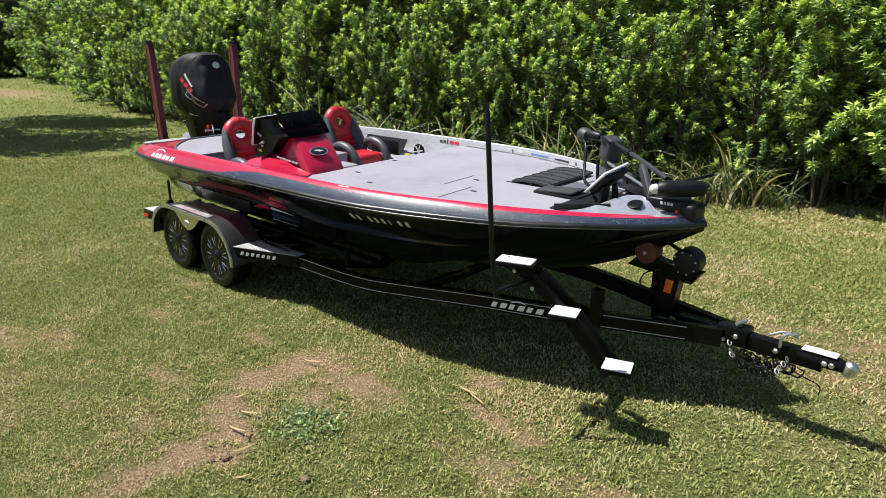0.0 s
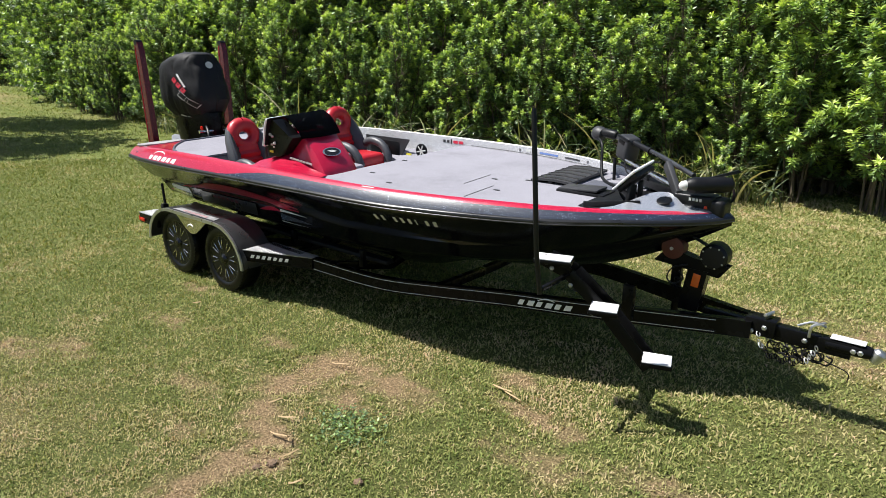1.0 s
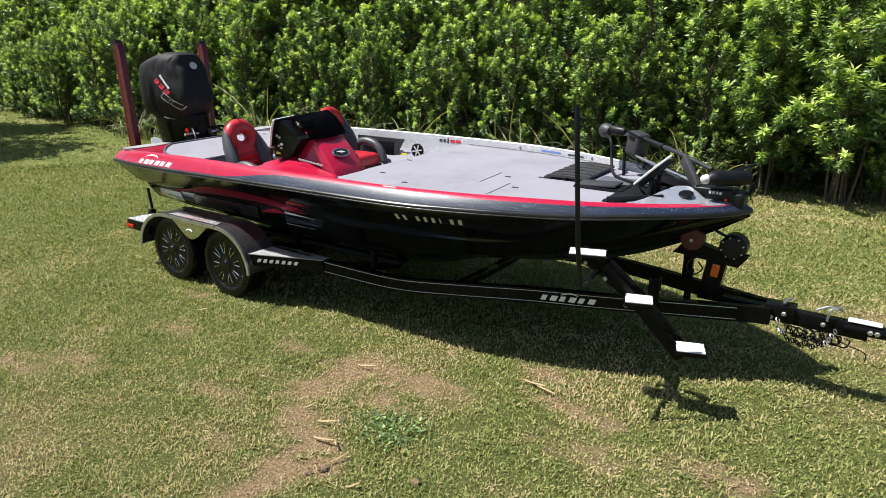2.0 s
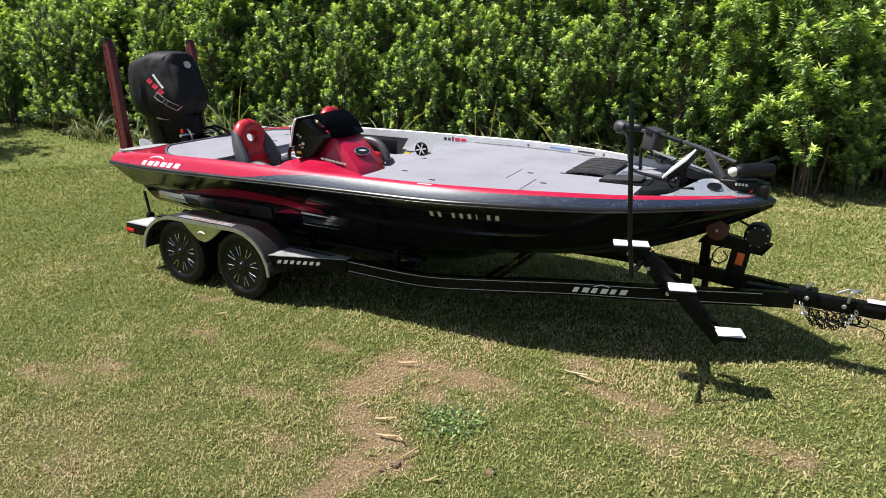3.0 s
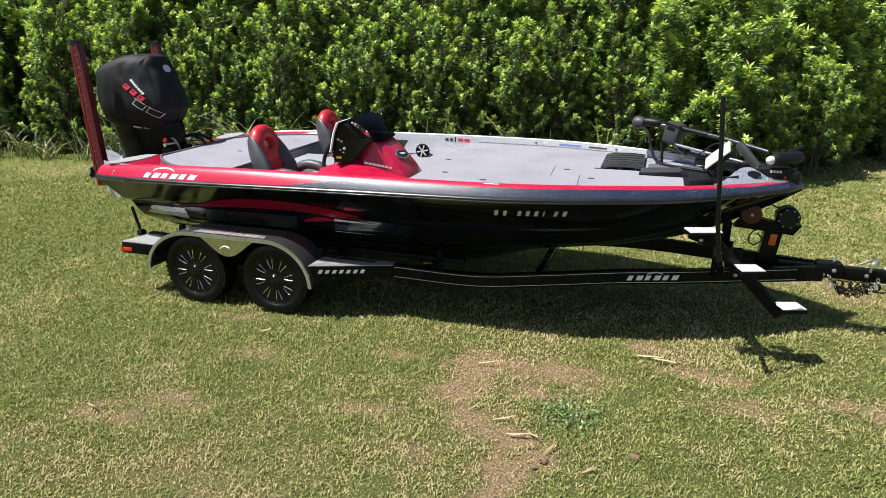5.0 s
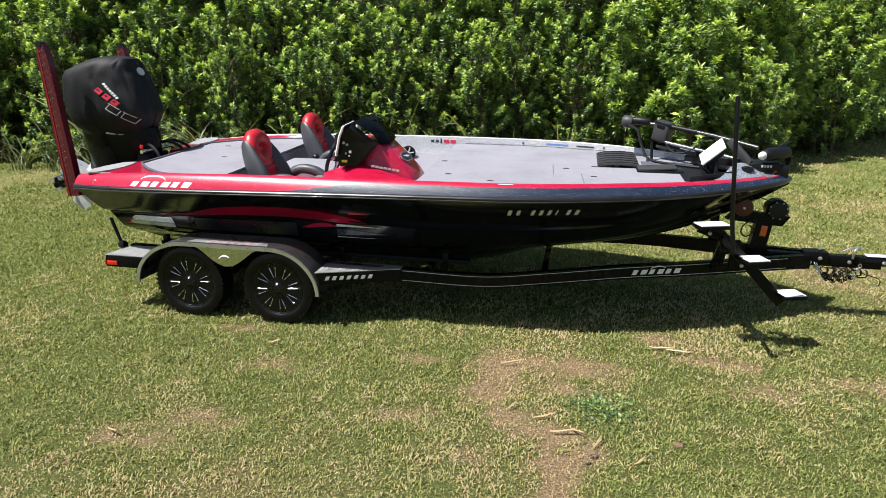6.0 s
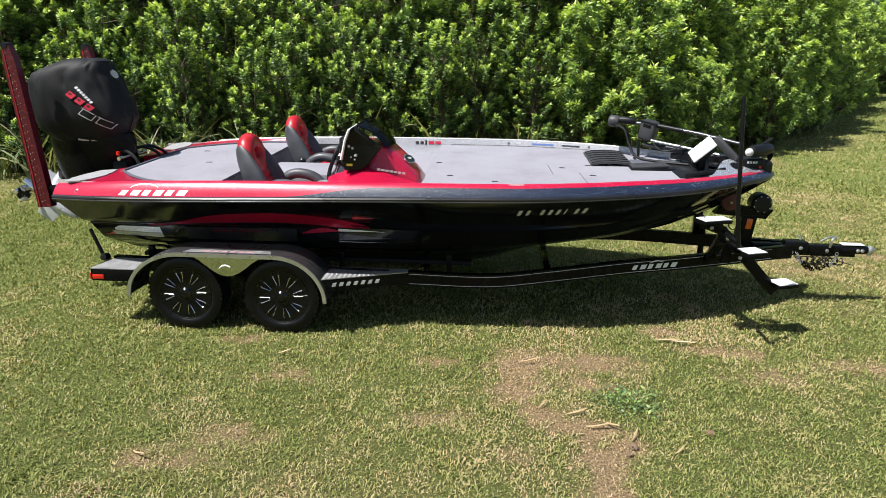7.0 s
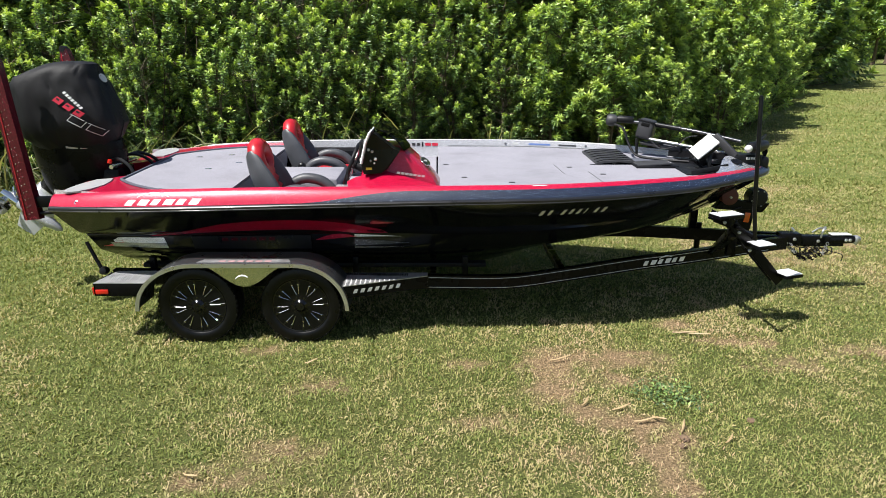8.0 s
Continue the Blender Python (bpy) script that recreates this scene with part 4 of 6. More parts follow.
    for side in (-1, 1):
        graphic("red_sweep", M["red"], span(-0.12, 2.01, 40), curve_of((-0.12, 0.36, 1.17, 1.71, 2.01), (0.305, 0.335, 0.38, 0.315, 0.31)), curve_of((-0.12, 0.24, 0.66, 1.23, 1.65, 2.01), (0.31, 0.41, 0.60, 0.67, 0.55, 0.312)), "red sweeping stripe", side)
        graphic("red_wedge", M["red"], span(-0.70, -0.46, 8), lambda x: 0.02, lambda x: 0.03 + 0.15 * ease(-0.70, -0.46, x), "red leading wedge of the stern graphic", side)
        graphic("silver_panel", M["pale_flake"], span(-0.55, 0.0, 8), lambda x: 0.13, lambda x: 0.14 + 0.125 * ease(-0.62, -0.45, x), "silver flake panel at the stern", side)
        graphic("dark_panel", M["cap_silver"], span(-0.60, 0.0, 8), lambda x: 0.02, lambda x: 0.125, "grey flake panel at the stern", side, 0.004)
        graphic("recess_panel", M["rail"], span(0.28, 1.34, 10), lambda x: 0.03, lambda x: 0.295, "raised black side panel", side, 0.014)
        for k in range(6):
            x0 = 0.56 + 0.082 * k
            graphic("panel_print", M["pole_red"], span(x0, x0 + 0.055, 2), lambda x: 0.205, lambda x: 0.265, "faint dark red print", side, 0.018)
        graphic("red_dart", M["red"], span(1.38, 1.74, 10), lambda x: 0.19 + 0.05 * ease(1.38, 1.74, x), lambda x: 0.195 + 0.11 * math.sin(math.pi * min(1, (x - 1.38) / 0.42)), "red dart", side)
        graphic("white_spear", M["pale_flake"], span(1.72, 2.14, 8), lambda x: 0.245, lambda x: 0.247 + 0.05 * (1 - (x - 1.72) / 0.42), "pale tapering spear", side)
        graphic("dark_panel", M["blue"], span(1.72, 2.20, 8), lambda x: 0.07 + 0.05 * (x - 1.72) / 0.48, lambda x: 0.125 + 0.085 * (1 - (x - 1.72) / 0.48), "charcoal flake spear", side)
        graphic("pale_line", M["decal_grey"], span(1.72, 2.15, 8), lambda x: 0.035, lambda x: 0.036 + 0.012 * (1 - (x - 1.72) / 0.43), "thin pale line", side)
        # the registration becomes plain slanted bars
        x = 3.29
        for w in (0.055, 0.05, 0.0, 0.05, 0.05, 0.05, 0.02, 0.0, 0.05, 0.055):
            if w:
                rr = [[hull_at(x + 0.022 * v + f * w, 0.70 + 0.125 * v, side, 0.004) for v in (0, 0.5, 1)] for f in (0, 0.55)]
                part("registration_bar", lofted(rr), M["decal_grey"], hull, "pale grey registration bar", False)
            x += w + 0.016 if w else 0.05
        # maker's mark on the stern: slanted plain blocks under an arc
        for k in range(6):
            x = -0.075 + 0.106 * k
            rr = [[inset(x + 0.034 * u + f, d, side, z + 0.004) for d, z, u in [(*cap_pt(x, 0.04 + 0.25 * u), u) for u in (0, 0.33, 0.66, 1)]] for f in (0, 0.03, 0.062 + 0.014 * (k % 2))]
            part("letter_block", lofted(rr), M["white"], hull, "white slanted letter block", False)
        rr = [[inset(x, d, side, z + 0.004) for d, z in (cap_pt(x, 0.37 + 0.20 * math.sin(math.pi * (x - 0.03) / 0.26) ** 0.6), cap_pt(x, 0.40 + 0.27 * math.sin(math.pi * (x - 0.03) / 0.26) ** 0.6))] for x in span(0.0301, 0.2899, 12)]
        part("emblem_arc", lofted(rr), M["white"], hull, "white arc of the emblem", False)

    # bow mouldings: sloping silver plates that rise from the gunwale to a peak beside the mount
    cap = None
    for side in (-1, 1):
        rr = []
        for k in range(19):
            x = 5.02 + 0.60 * k / 18
            o = inset(x, 0.104, side, top_z(x) + 0.001)
            up = ease(5.02, 5.30, x) * (1 - ease(5.34, 5.60, x))
            inner = min(0.03 + 0.235 * up, abs(o.y - CY) - 0.012)
            h = 0.004 + 0.080 * up ** 1.3
            row = []
            for f in (0, 0.2, 0.45, 0.75, 0.95, 1.0):
                row.append(o + Vector((0, -side * inner * f, h * f ** 1.15)))
            row.append(row[-1] + Vector((0, -side * 0.012, -0.012)))
            row.append(Vector((row[-1].x, row[-1].y, DECK)))
            rr.append(row)
        got = part("bow_fin", lofted(rr), M["cap_silver"], boat, "sloping silver metal-flake bow moulding")
        cap = cap or got
    rr = []
    for k in range(10):
        x = 5.27 + 0.33 * k / 9
        e = max(0.015, half_at(x) - 0.085)
        z = top_z(x) + 0.012
        rr.append([Vector((x, CY + e * f, z - 0.018 * f * f)) for f in (-1, -0.7, -0.35, 0, 0.35, 0.7, 1)])
    part("bow_plate", lofted(rr), M["cap_silver"], boat, "silver metal-flake bow plate")
    part("cap_hole", turned([(0.0, 0.0), (0.05, 0.0), (0.055, 0.006), (0.046, 0.010), (0.0, 0.002)], (5.285, -0.185, 1.343), (0.0, -0.31, 0.95), 24), M["rubber"], cap, "dark round deck fitting")
    part("pedal_recess", boxed((4.74, -0.42, DECK), (5.02, 0.30, DECK + 0.012), 0.004), M["plastic"], boat, "black recess behind the bow moulding")
    part("recess_edge", beam((4.78, -0.42, DECK + 0.02), (5.16, -0.30, DECK + 0.06), 0.02, 0.05), M["plastic"], boat, "black edge of the recess")
    part("bow_light", turned([(0, 0), (0.012, 0), (0.011, 0.018), (0, 0.02)], (5.54, CY - 0.10, 1.306), (0, 0, 1), 12), M["red_lens"], boat, "small red bow light")

    build_console(boat)
    for y, nm in ((-0.63, "driver_seat"), (0.70, "passenger_seat")):
        build_seat(boat, nm, y)
    return boat


def build_console(boat):
    con = part("console", console_body(), M["red"], boat, "red metal-flake steering console")
    flange = bmesh.new()
    lofted([[Vector((1.72, -1.10, 1.315)), Vector((1.70, -1.0, 1.34)), Vector((1.76, -0.93, 1.36))],
            [Vector((2.0, -1.12, 1.325)), Vector((2.0, -1.02, 1.35)), Vector((2.0, -0.93, 1.42))],
            [Vector((2.3, -1.12, 1.325)), Vector((2.3, -1.0, 1.315)), Vector((2.28, -0.90, 1.33))],
            [Vector((2.62, -1.10, 1.325)), Vector((2.54, -0.98, 1.285)), Vector((2.46, -0.84, 1.27))]], bm=flange)
    part("console_skirt", flange, M["red"], con, "red skirt running out to the gunwale")
    part("side_tray", boxed((1.60, -1.10, 1.22), (2.05, -0.93, 1.30), 0.01), M["silver"], con, "pale side tray")
    dash = [(1.828, 1.495), (1.868, 1.66), (1.905, 1.745)]
    rr = [[Vector((x + 0.015 * f, -1.03 + 0.22 * f, z + 0.012 * f)) for x, z in dash] for f in (0, 0.5, 1)]
    rr += [[Vector((1.87, y, 1.40)), Vector((1.885, y, 1.58)), Vector((1.90, y, 1.63))] for y in (-0.79, -0.6, -0.45)]
    bm = lofted(rr)
    ext = bmesh.ops.extrude_face_region(bm, geom=bm.faces[:])
    bmesh.ops.translate(bm, vec=(0.012, 0, 0.004), verts=[g for g in ext["geom"] if isinstance(g, bmesh.types.BMVert)])
    panel = part("dash_panel", bm, M["plastic"], boat, "black instrument panel")
    part("panel_edge", tube([(x - 0.002, -1.034, z) for x, z in dash], 0.011, 8), M["white"], panel, "white edge of the panel")
    part("panel_edge", tube([(1.905, -1.034, 1.746), (1.92, -0.81, 1.758)], 0.006, 8), M["white"], panel, "white edge of the panel")
    part("panel_edge", tube([(1.828, -1.034, 1.495), (1.84, -0.88, 1.50)], 0.006, 8), M["white"], panel, "white edge of the panel")
    d = Vector((0.065, 0, 0.26)).normalized()
    nrm = Vector((-d.z, 0, d.x))
    for y, u, r in ((-0.93, 0.08, 0.030), (-0.93, 0.17, 0.030), (-0.66, 0.2, 0.05), (-0.55, 0.2, 0.05)):
        p = Vector((1.822, y, 1.50)) + d * (u * 0.8)
        part("gauge", turned([(0, 0), (r, 0), (r, 0.012), (r * 0.8, 0.014), (r * 0.78, 0.008), (0, 0.008)], p, nrm, 20), M["decal_grey"], panel, "round gauge with a pale face")
    for k in range(4):
        p = Vector((1.826, -0.98 + 0.05 * k, 1.515)) + nrm * 0.008
        part("switch", boxed(p - Vector((0.008, 0.012, 0.014)), p + Vector((0.008, 0.012, 0.014)), 0.003), M["decal_grey"], panel)
    m = Matrix.Translation((1.83, -0.93, 1.60))
    part("chart_screen", boxed((-0.018, -0.085, -0.06), (0.004, 0.085, 0.07), 0.006, m), M["rail"], panel, "small black screen")
    cheek = [(1.84, 1.40), (1.818, 1.49), (1.848, 1.60), (1.882, 1.69), (1.935, 1.735), (2.09, 1.60), (2.14, 1.582), (2.03, 1.43), (1.98, 1.402)]
    part("dash_cheek", prism([(x, -0.992 + 0.05 * ease(1.9, 2.14, x), z) for x, z in cheek], (0, 0.13, 0)), M["rubber"], panel, "black side cheek of the dash", False)
    for x, z, r in ((1.885, 1.60, 0.013), (1.915, 1.585, 0.012), (1.90, 1.51, 0.010), (1.94, 1.525, 0.015), (1.93, 1.49, 0.009)):
        part("cable_plug", turned([(0, 0), (r, 0), (r * 0.9, 0.012), (r * 0.4, 0.018), (0, 0.016)], (x, -0.992, z), (0.2, -1, 0.2), 10), M["decal_grey"], panel, "pale cable plug")
    part("sticker", boxed((1.86, -0.998, 1.435), (1.91, -0.993, 1.455), 0), M["decal_yellow"], panel, "small yellow sticker", False)
    # smoked windscreen
    rr = []
    for k in range(7):
        f = k / 6
        y = -0.86 + 0.46 * f
        bowed = 0.03 * math.sin(math.pi * f)
        a = Vector((1.925 + 0.02 * f, y, 1.757 + 0.02 * f))
        b = Vector((2.175 + bowed * 1.3, y, 1.572))
        rr.append([a, a.lerp(b, 0.33) + Vector((0.02, 0, 0.022)), a.lerp(b, 0.68) + Vector((0.02, 0, 0.022)), b])
    bm = lofted(rr)
    ext = bmesh.ops.extrude_face_region(bm, geom=bm.faces[:])
    bmesh.ops.translate(bm, vec=(-0.005, 0, -0.003), verts=[g for g in ext["geom"] if isinstance(g, bmesh.types.BMVert)])
    part("windscreen", bm, M["smoke"], con, "smoked acrylic windscreen")
    # emblem on the nose: dark oval with a bright rim
    c, n = Vector((2.335, -0.665, 1.435)), Vector((0.62, -0.10, 0.78))
    u, w = side_frame(n)
    for nm, s, mt, lift in (("emblem_rim", 1.0, "bright", 0.010), ("emblem_field", 0.84, "rail", 0.013)):
        ring = [c + n.normalized() * lift + u * 0.095 * s * math.cos(a * math.pi / 12) + w * 0.052 * s * math.sin(a * math.pi / 12) for a in range(24)]
        part(nm, prism(ring, n.normalized() * 0.004), M[mt], con, "oval emblem", False)
    part("emblem_wing", prism([c + n.normalized() * 0.018 + u * a + w * b for a, b in ((-0.05, -0.006), (-0.01, 0.012), (0.05, 0.014), (0.0, -0.012))], n.normalized() * 0.002), M["decal_grey"], con, "pale emblem sweep", False)
    for k in range(7):
        x = 2.11 + 0.034 * k
        y, z = -0.962 + 0.0085 * k, 1.398 - 0.0065 * k
        part("letter_block", prism([(x, y - 0.004, z), (x + 0.026, y + 0.004, z - 0.005), (x + 0.030, y + 0.006, z + 0.011), (x + 0.005, y - 0.002, z + 0.016)], (0, -0.004, 0)), M["decal_grey"], con, "grey letter block", False)
    # steering wheel
    ctr, up = Vector((1.715, -0.75, 1.435)), Vector((0.131, 0, 0.343)).normalized()
    ax = Vector((-up.z, 0, up.x))
    ring = [ctr + (up * math.cos(a * math.pi / 16) + Vector((0, 1, 0)) * math.sin(a * math.pi / 16)) * 0.18 for a in range(33)]
    wheel = part("steering_wheel", tube(ring, 0.017, 8, False), M["plastic"], boat, "black padded steering wheel")
    for a in (0.5, 2.6, 4.7):
        e = ctr + (up * math.cos(a) + Vector((0, 1, 0)) * math.sin(a)) * 0.175
        part("spoke", tube([ctr, ctr.lerp(e, 0.5) - ax * 0.012, e], [0.014, 0.012, 0.010], 8), M["bright"], wheel)
    part("wheel_hub", turned([(0, -0.03), (0.04, -0.03), (0.045, 0.01), (0.03, 0.022), (0, 0.024)], ctr, ax, 20), M["plastic"], wheel)
    part("column", tube([ctr - ax * 0.02, ctr - ax * 0.16], [0.03, 0.045], 12), M["plastic"], wheel)


def console_body():
    prof = [(1.86, 0.96), (1.80, 1.38), (1.93, 1.60), (2.10, 1.595), (2.17, 1.575), (2.30, 1.46), (2.42, 1.34), (2.475, 1.26), (2.48, 0.96)]
    rows = []
    for y, s in ((-0.96, 0.0), (-0.945, 0.6), (-0.90, 0.95), (-0.80, 1.0), (-0.62, 1.0), (-0.50, 0.95), (-0.465, 0.6), (-0.455, 0.0)):
        row = []
        for x, z in prof:
            shrink = 0.035 * (1 - s)
            taper = 0.10 * ease(1.95, 2.48, x)
            yy = y + (taper + 0.10 * ease(1.30, 1.60, z) if y < -0.7 else 0.03 * ease(1.3, 1.6, z))
            row.append(Vector((x - (shrink if x > 2.0 else -shrink), yy, z - (shrink if z > 1.2 else 0))))
        rows.append(row)
    bm = lofted(rows, True)
    bm.verts.ensure_lookup_table()
    n = len(prof)
    bm.faces.new([bm.verts[i] for i in range(n)])
    bm.faces.new([bm.verts[len(rows) * n - n + i] for i in range(n)])
    return bm


def build_seat(boat, nm, y):
    lean = Vector((-0.16, 0, 0.52)).normalized()
    fwd = Vector((lean.z, 0, -lean.x))
    top = Vector((0.905, y, 1.486))
    side = Vector((0, 1, 0))
    core = []
    for s in range(13):
        u = s / 12
        p = top - lean * (0.50 * u - 0.02) - fwd * 0.03
        wid = 0.15 + 0.06 * ease(0.0, 0.6, u)
        core.append([p + side * wid * math.cos(k * math.pi / 8) + fwd * (0.055 + 0.02 * u) * math.sin(k * math.pi / 8) for k in range(16)])
    hole_free = [r for r in core[3:]]
    seat = part("seat_cushion", boxed((1.02, y - 0.20, 0.97), (1.50, y + 0.20, 1.13), 0.06, None, 4), M["vinyl_red"], boat, "red and charcoal vinyl bucket seat")
    seat.name = nm
    part("backrest", lofted(hole_free, True, True), M["vinyl_grey"], seat, "charcoal seat back")
    ins = []
    for s in range(11):
        u = s / 10
        p = top - lean * (0.12 + 0.36 * u) + fwd * (0.035 + 0.014 * math.sin(u * math.pi * 9) + 0.01 * u)
        ins.append([p + side * (0.115 + 0.02 * u) * f + fwd * 0.018 * (1 - f * f) for f in (-1, -0.7, -0.3, 0, 0.3, 0.7, 1)])
    part("back_insert", lofted(ins), M["vinyl_red"], seat, "ribbed red back panel")
    ring = [top + (lean * math.cos(a * math.pi / 16) * 0.105 + side * math.sin(a * math.pi / 16) * 0.125) - lean * 0.02 for a in range(33)]
    part("headrest_ring", tube(ring, [0.066 + 0.010 * math.cos(a * math.pi / 16) for a in range(33)], 12, False), M["vinyl_red"], seat, "red headrest with a hole through it")
    for f in (-1, 1):
        pts = smooth_path([top + side * f * 0.138 + lean * 0.075 - fwd * 0.035, top + side * f * 0.165 - lean * 0.08 - fwd * 0.02, top + side * f * 0.178 - lean * 0.25 + fwd * 0.005, top + side * f * 0.180 - lean * 0.42 + fwd * 0.02, top + side * f * 0.16 - lean * 0.52 + fwd * 0.02], 4)
        n = len(pts)
        part("back_bolster", tube(pts, [0.008 + 0.056 * math.sin(math.pi * (0.015 + 0.80 * k / (n - 1))) ** 0.6 for k in range(n)], 14, True, None, 1.9), M["vinyl_grey"], seat, "charcoal side bolster")
        arch = smooth_path([(1.06, y + f * 0.235, 1.04), (1.10, y + f * 0.24, 1.17), (1.22, y + f * 0.24, 1.235), (1.38, y + f * 0.24, 1.21), (1.48, y + f * 0.235, 1.12), (1.52, y + f * 0.23, 1.02)], 4)
        part("seat_bolster", tube(arch, 0.048, 12), M["vinyl_grey"], seat, "charcoal arched bolster")
    part("recliner_knob", turned([(0, 0), (0.035, 0), (0.035, 0.03), (0.02, 0.045), (0, 0.045)], (1.03, y - 0.26, 1.19), (0, -1, 0), 16), M["plastic"], seat)
    part("seat_box", boxed((0.98, y - 0.22, 0.95), (1.50, y + 0.22, 1.0), 0.02), M["plastic"], seat)


# the boat sits a little high on its port side
ROLL = Matrix.Translation((0, -1.2, 1.25)) @ Matrix.Rotation(radians(1.5), 4, "X") @ Matrix.Translation((0, 1.2, -1.25))
boat_root = build_boat()
boat_root.matrix_basis = ROLL @ boat_root.matrix_basis

# trailer
rail_y = curve_of((-0.45, 0.4, 1.6, 2.3, 3.08, 3.61, 4.32, 4.78, 5.92), (0.80, 0.86, 0.95, 0.965, 0.83, 0.72, 0.575, 0.465, 0.075))
rail_c = curve_of((-0.45, 1.6, 2.35, 3.08, 3.61, 4.32, 4.78, 5.92), (0.45, 0.45, 0.445, 0.395, 0.425, 0.485, 0.505, 0.535))


def build_wheel(trailer, x, side):
    """Tyre, dished rim, hub and eight twin spokes with milled edges."""
    y = side * 1.25 + (CY if side > 0 else 0)
    ax = Vector((0, side, 0))
    o = Vector((x, y, 0.335))
    wheel = part("wheel", turned([(0.15, -0.20), (0.222, -0.20), (0.222, -0.03), (0.228, -0.012), (0.236, -0.010), (0.238, -0.016), (0.238, -0.20)], o, ax, 48), M["rim"], trailer, "gloss black rim with milled spoke edges")
    prof = [(0.235, -0.21), (0.25, -0.225), (0.29, -0.232), (0.322, -0.222), (0.335, -0.20), (0.337, -0.15), (0.3365, -0.07), (0.335, -0.028), (0.322, -0.008), (0.29, 0.002), (0.262, 0.002), (0.246, -0.006), (0.237, -0.015)]
    part("tyre", turned(prof, o, ax, 64), M["rubber"], wheel, "black low-profile tyre")
    lug = bmesh.new()
    for k in range(48):
        a = k / 48 * 2 * math.pi
        m = Matrix.Translation(o + Vector((math.cos(a) * 0.334, -side * 0.03, math.sin(a) * 0.334))) @ Matrix.Rotation(-a, 4, "Y")
        boxed((-0.010, -0.024, -0.010), (-0.0005, 0.024, 0.010), 0.001, m, 1, lug)
    part("tread", lug, M["rubber"], wheel, "", True, "stuff")
    part("brake_disc", turned([(0.0, -0.10), (0.15, -0.10), (0.15, -0.09), (0.0, -0.09)], o, ax, 32), M["steel_black"], wheel)
    part("hub_cap", turned([(0.0, -0.06), (0.058, -0.06), (0.055, -0.012), (0.038, 0.004), (0.034, 0.010), (0.0, 0.012)], o, ax, 28), M["rim"], wheel, "black hub cap")
    for k in range(8):
        a = k / 8 * 2 * math.pi + 0.2
        c, s_ = math.cos(a), math.sin(a)
        d, w = Vector((c, 0, s_)), Vector((-s_, 0, c))
        for f in (-1, 1):
            p0, p1 = o + d * 0.05 + w * 0.008 * f + ax * -0.022, o + d * 0.226 + w * 0.033 * f + ax * -0.020
            rows = []
            for p, hw in ((p0, 0.010), (p0.lerp(p1, 0.5) + ax * -0.004, 0.012), (p1, 0.013)):
                rows.append([p - w * hw, p - w * hw * 0.7 + ax * 0.008, p + w * hw * 0.7 + ax * 0.008, p + w * hw, p + ax * -0.03])
            spoke = part("spoke", lofted(rows, True, True), M["rim"], wheel)
            q0, q1 = o + d * 0.104 + w * 0.009 * f + ax * -0.0125, o + d * 0.184 + w * 0.027 * f + ax * -0.0115
            rows = [[q0 - w * 0.002, q0 + ax * 0.002, q0 + w * 0.002], [q1 - w * 0.0035, q1 + ax * 0.003, q1 + w * 0.0035], [q1 + d * 0.010 - w * (0.0035 + 0.008 * (f > 0)), q1 + d * 0.008 + ax * 0.002, q1 + d * 0.010 + w * (0.0035 + 0.008 * (f < 0))]]
            part("spoke_edge", lofted(rows, True, True), M["milled"], wheel, "bright milled spoke edge", False)
    for k in range(6):
        a = k / 6 * 2 * math.pi
        part("wheel_nut", turned([(0, -0.02), (0.010, -0.02), (0.010, 0.0), (0.006, 0.004), (0, 0.004)], o + Vector((math.cos(a) * 0.078, -side * 0.022, math.sin(a) * 0.078)), ax, 6), M["milled"], wheel)


def fender_z(x):
    """Height of the fender's outer line along the tandem."""
    if x < 0.45:
        return 0.32 + 0.405 * math.sqrt(max(0.0, 1 - ((0.45 - x) / 0.50) ** 2))
    if x > 1.27:
        return 0.32 + 0.405 * math.sqrt(max(0.0, 1 - ((x - 1.27) / 0.44) ** 2))
    return 0.725


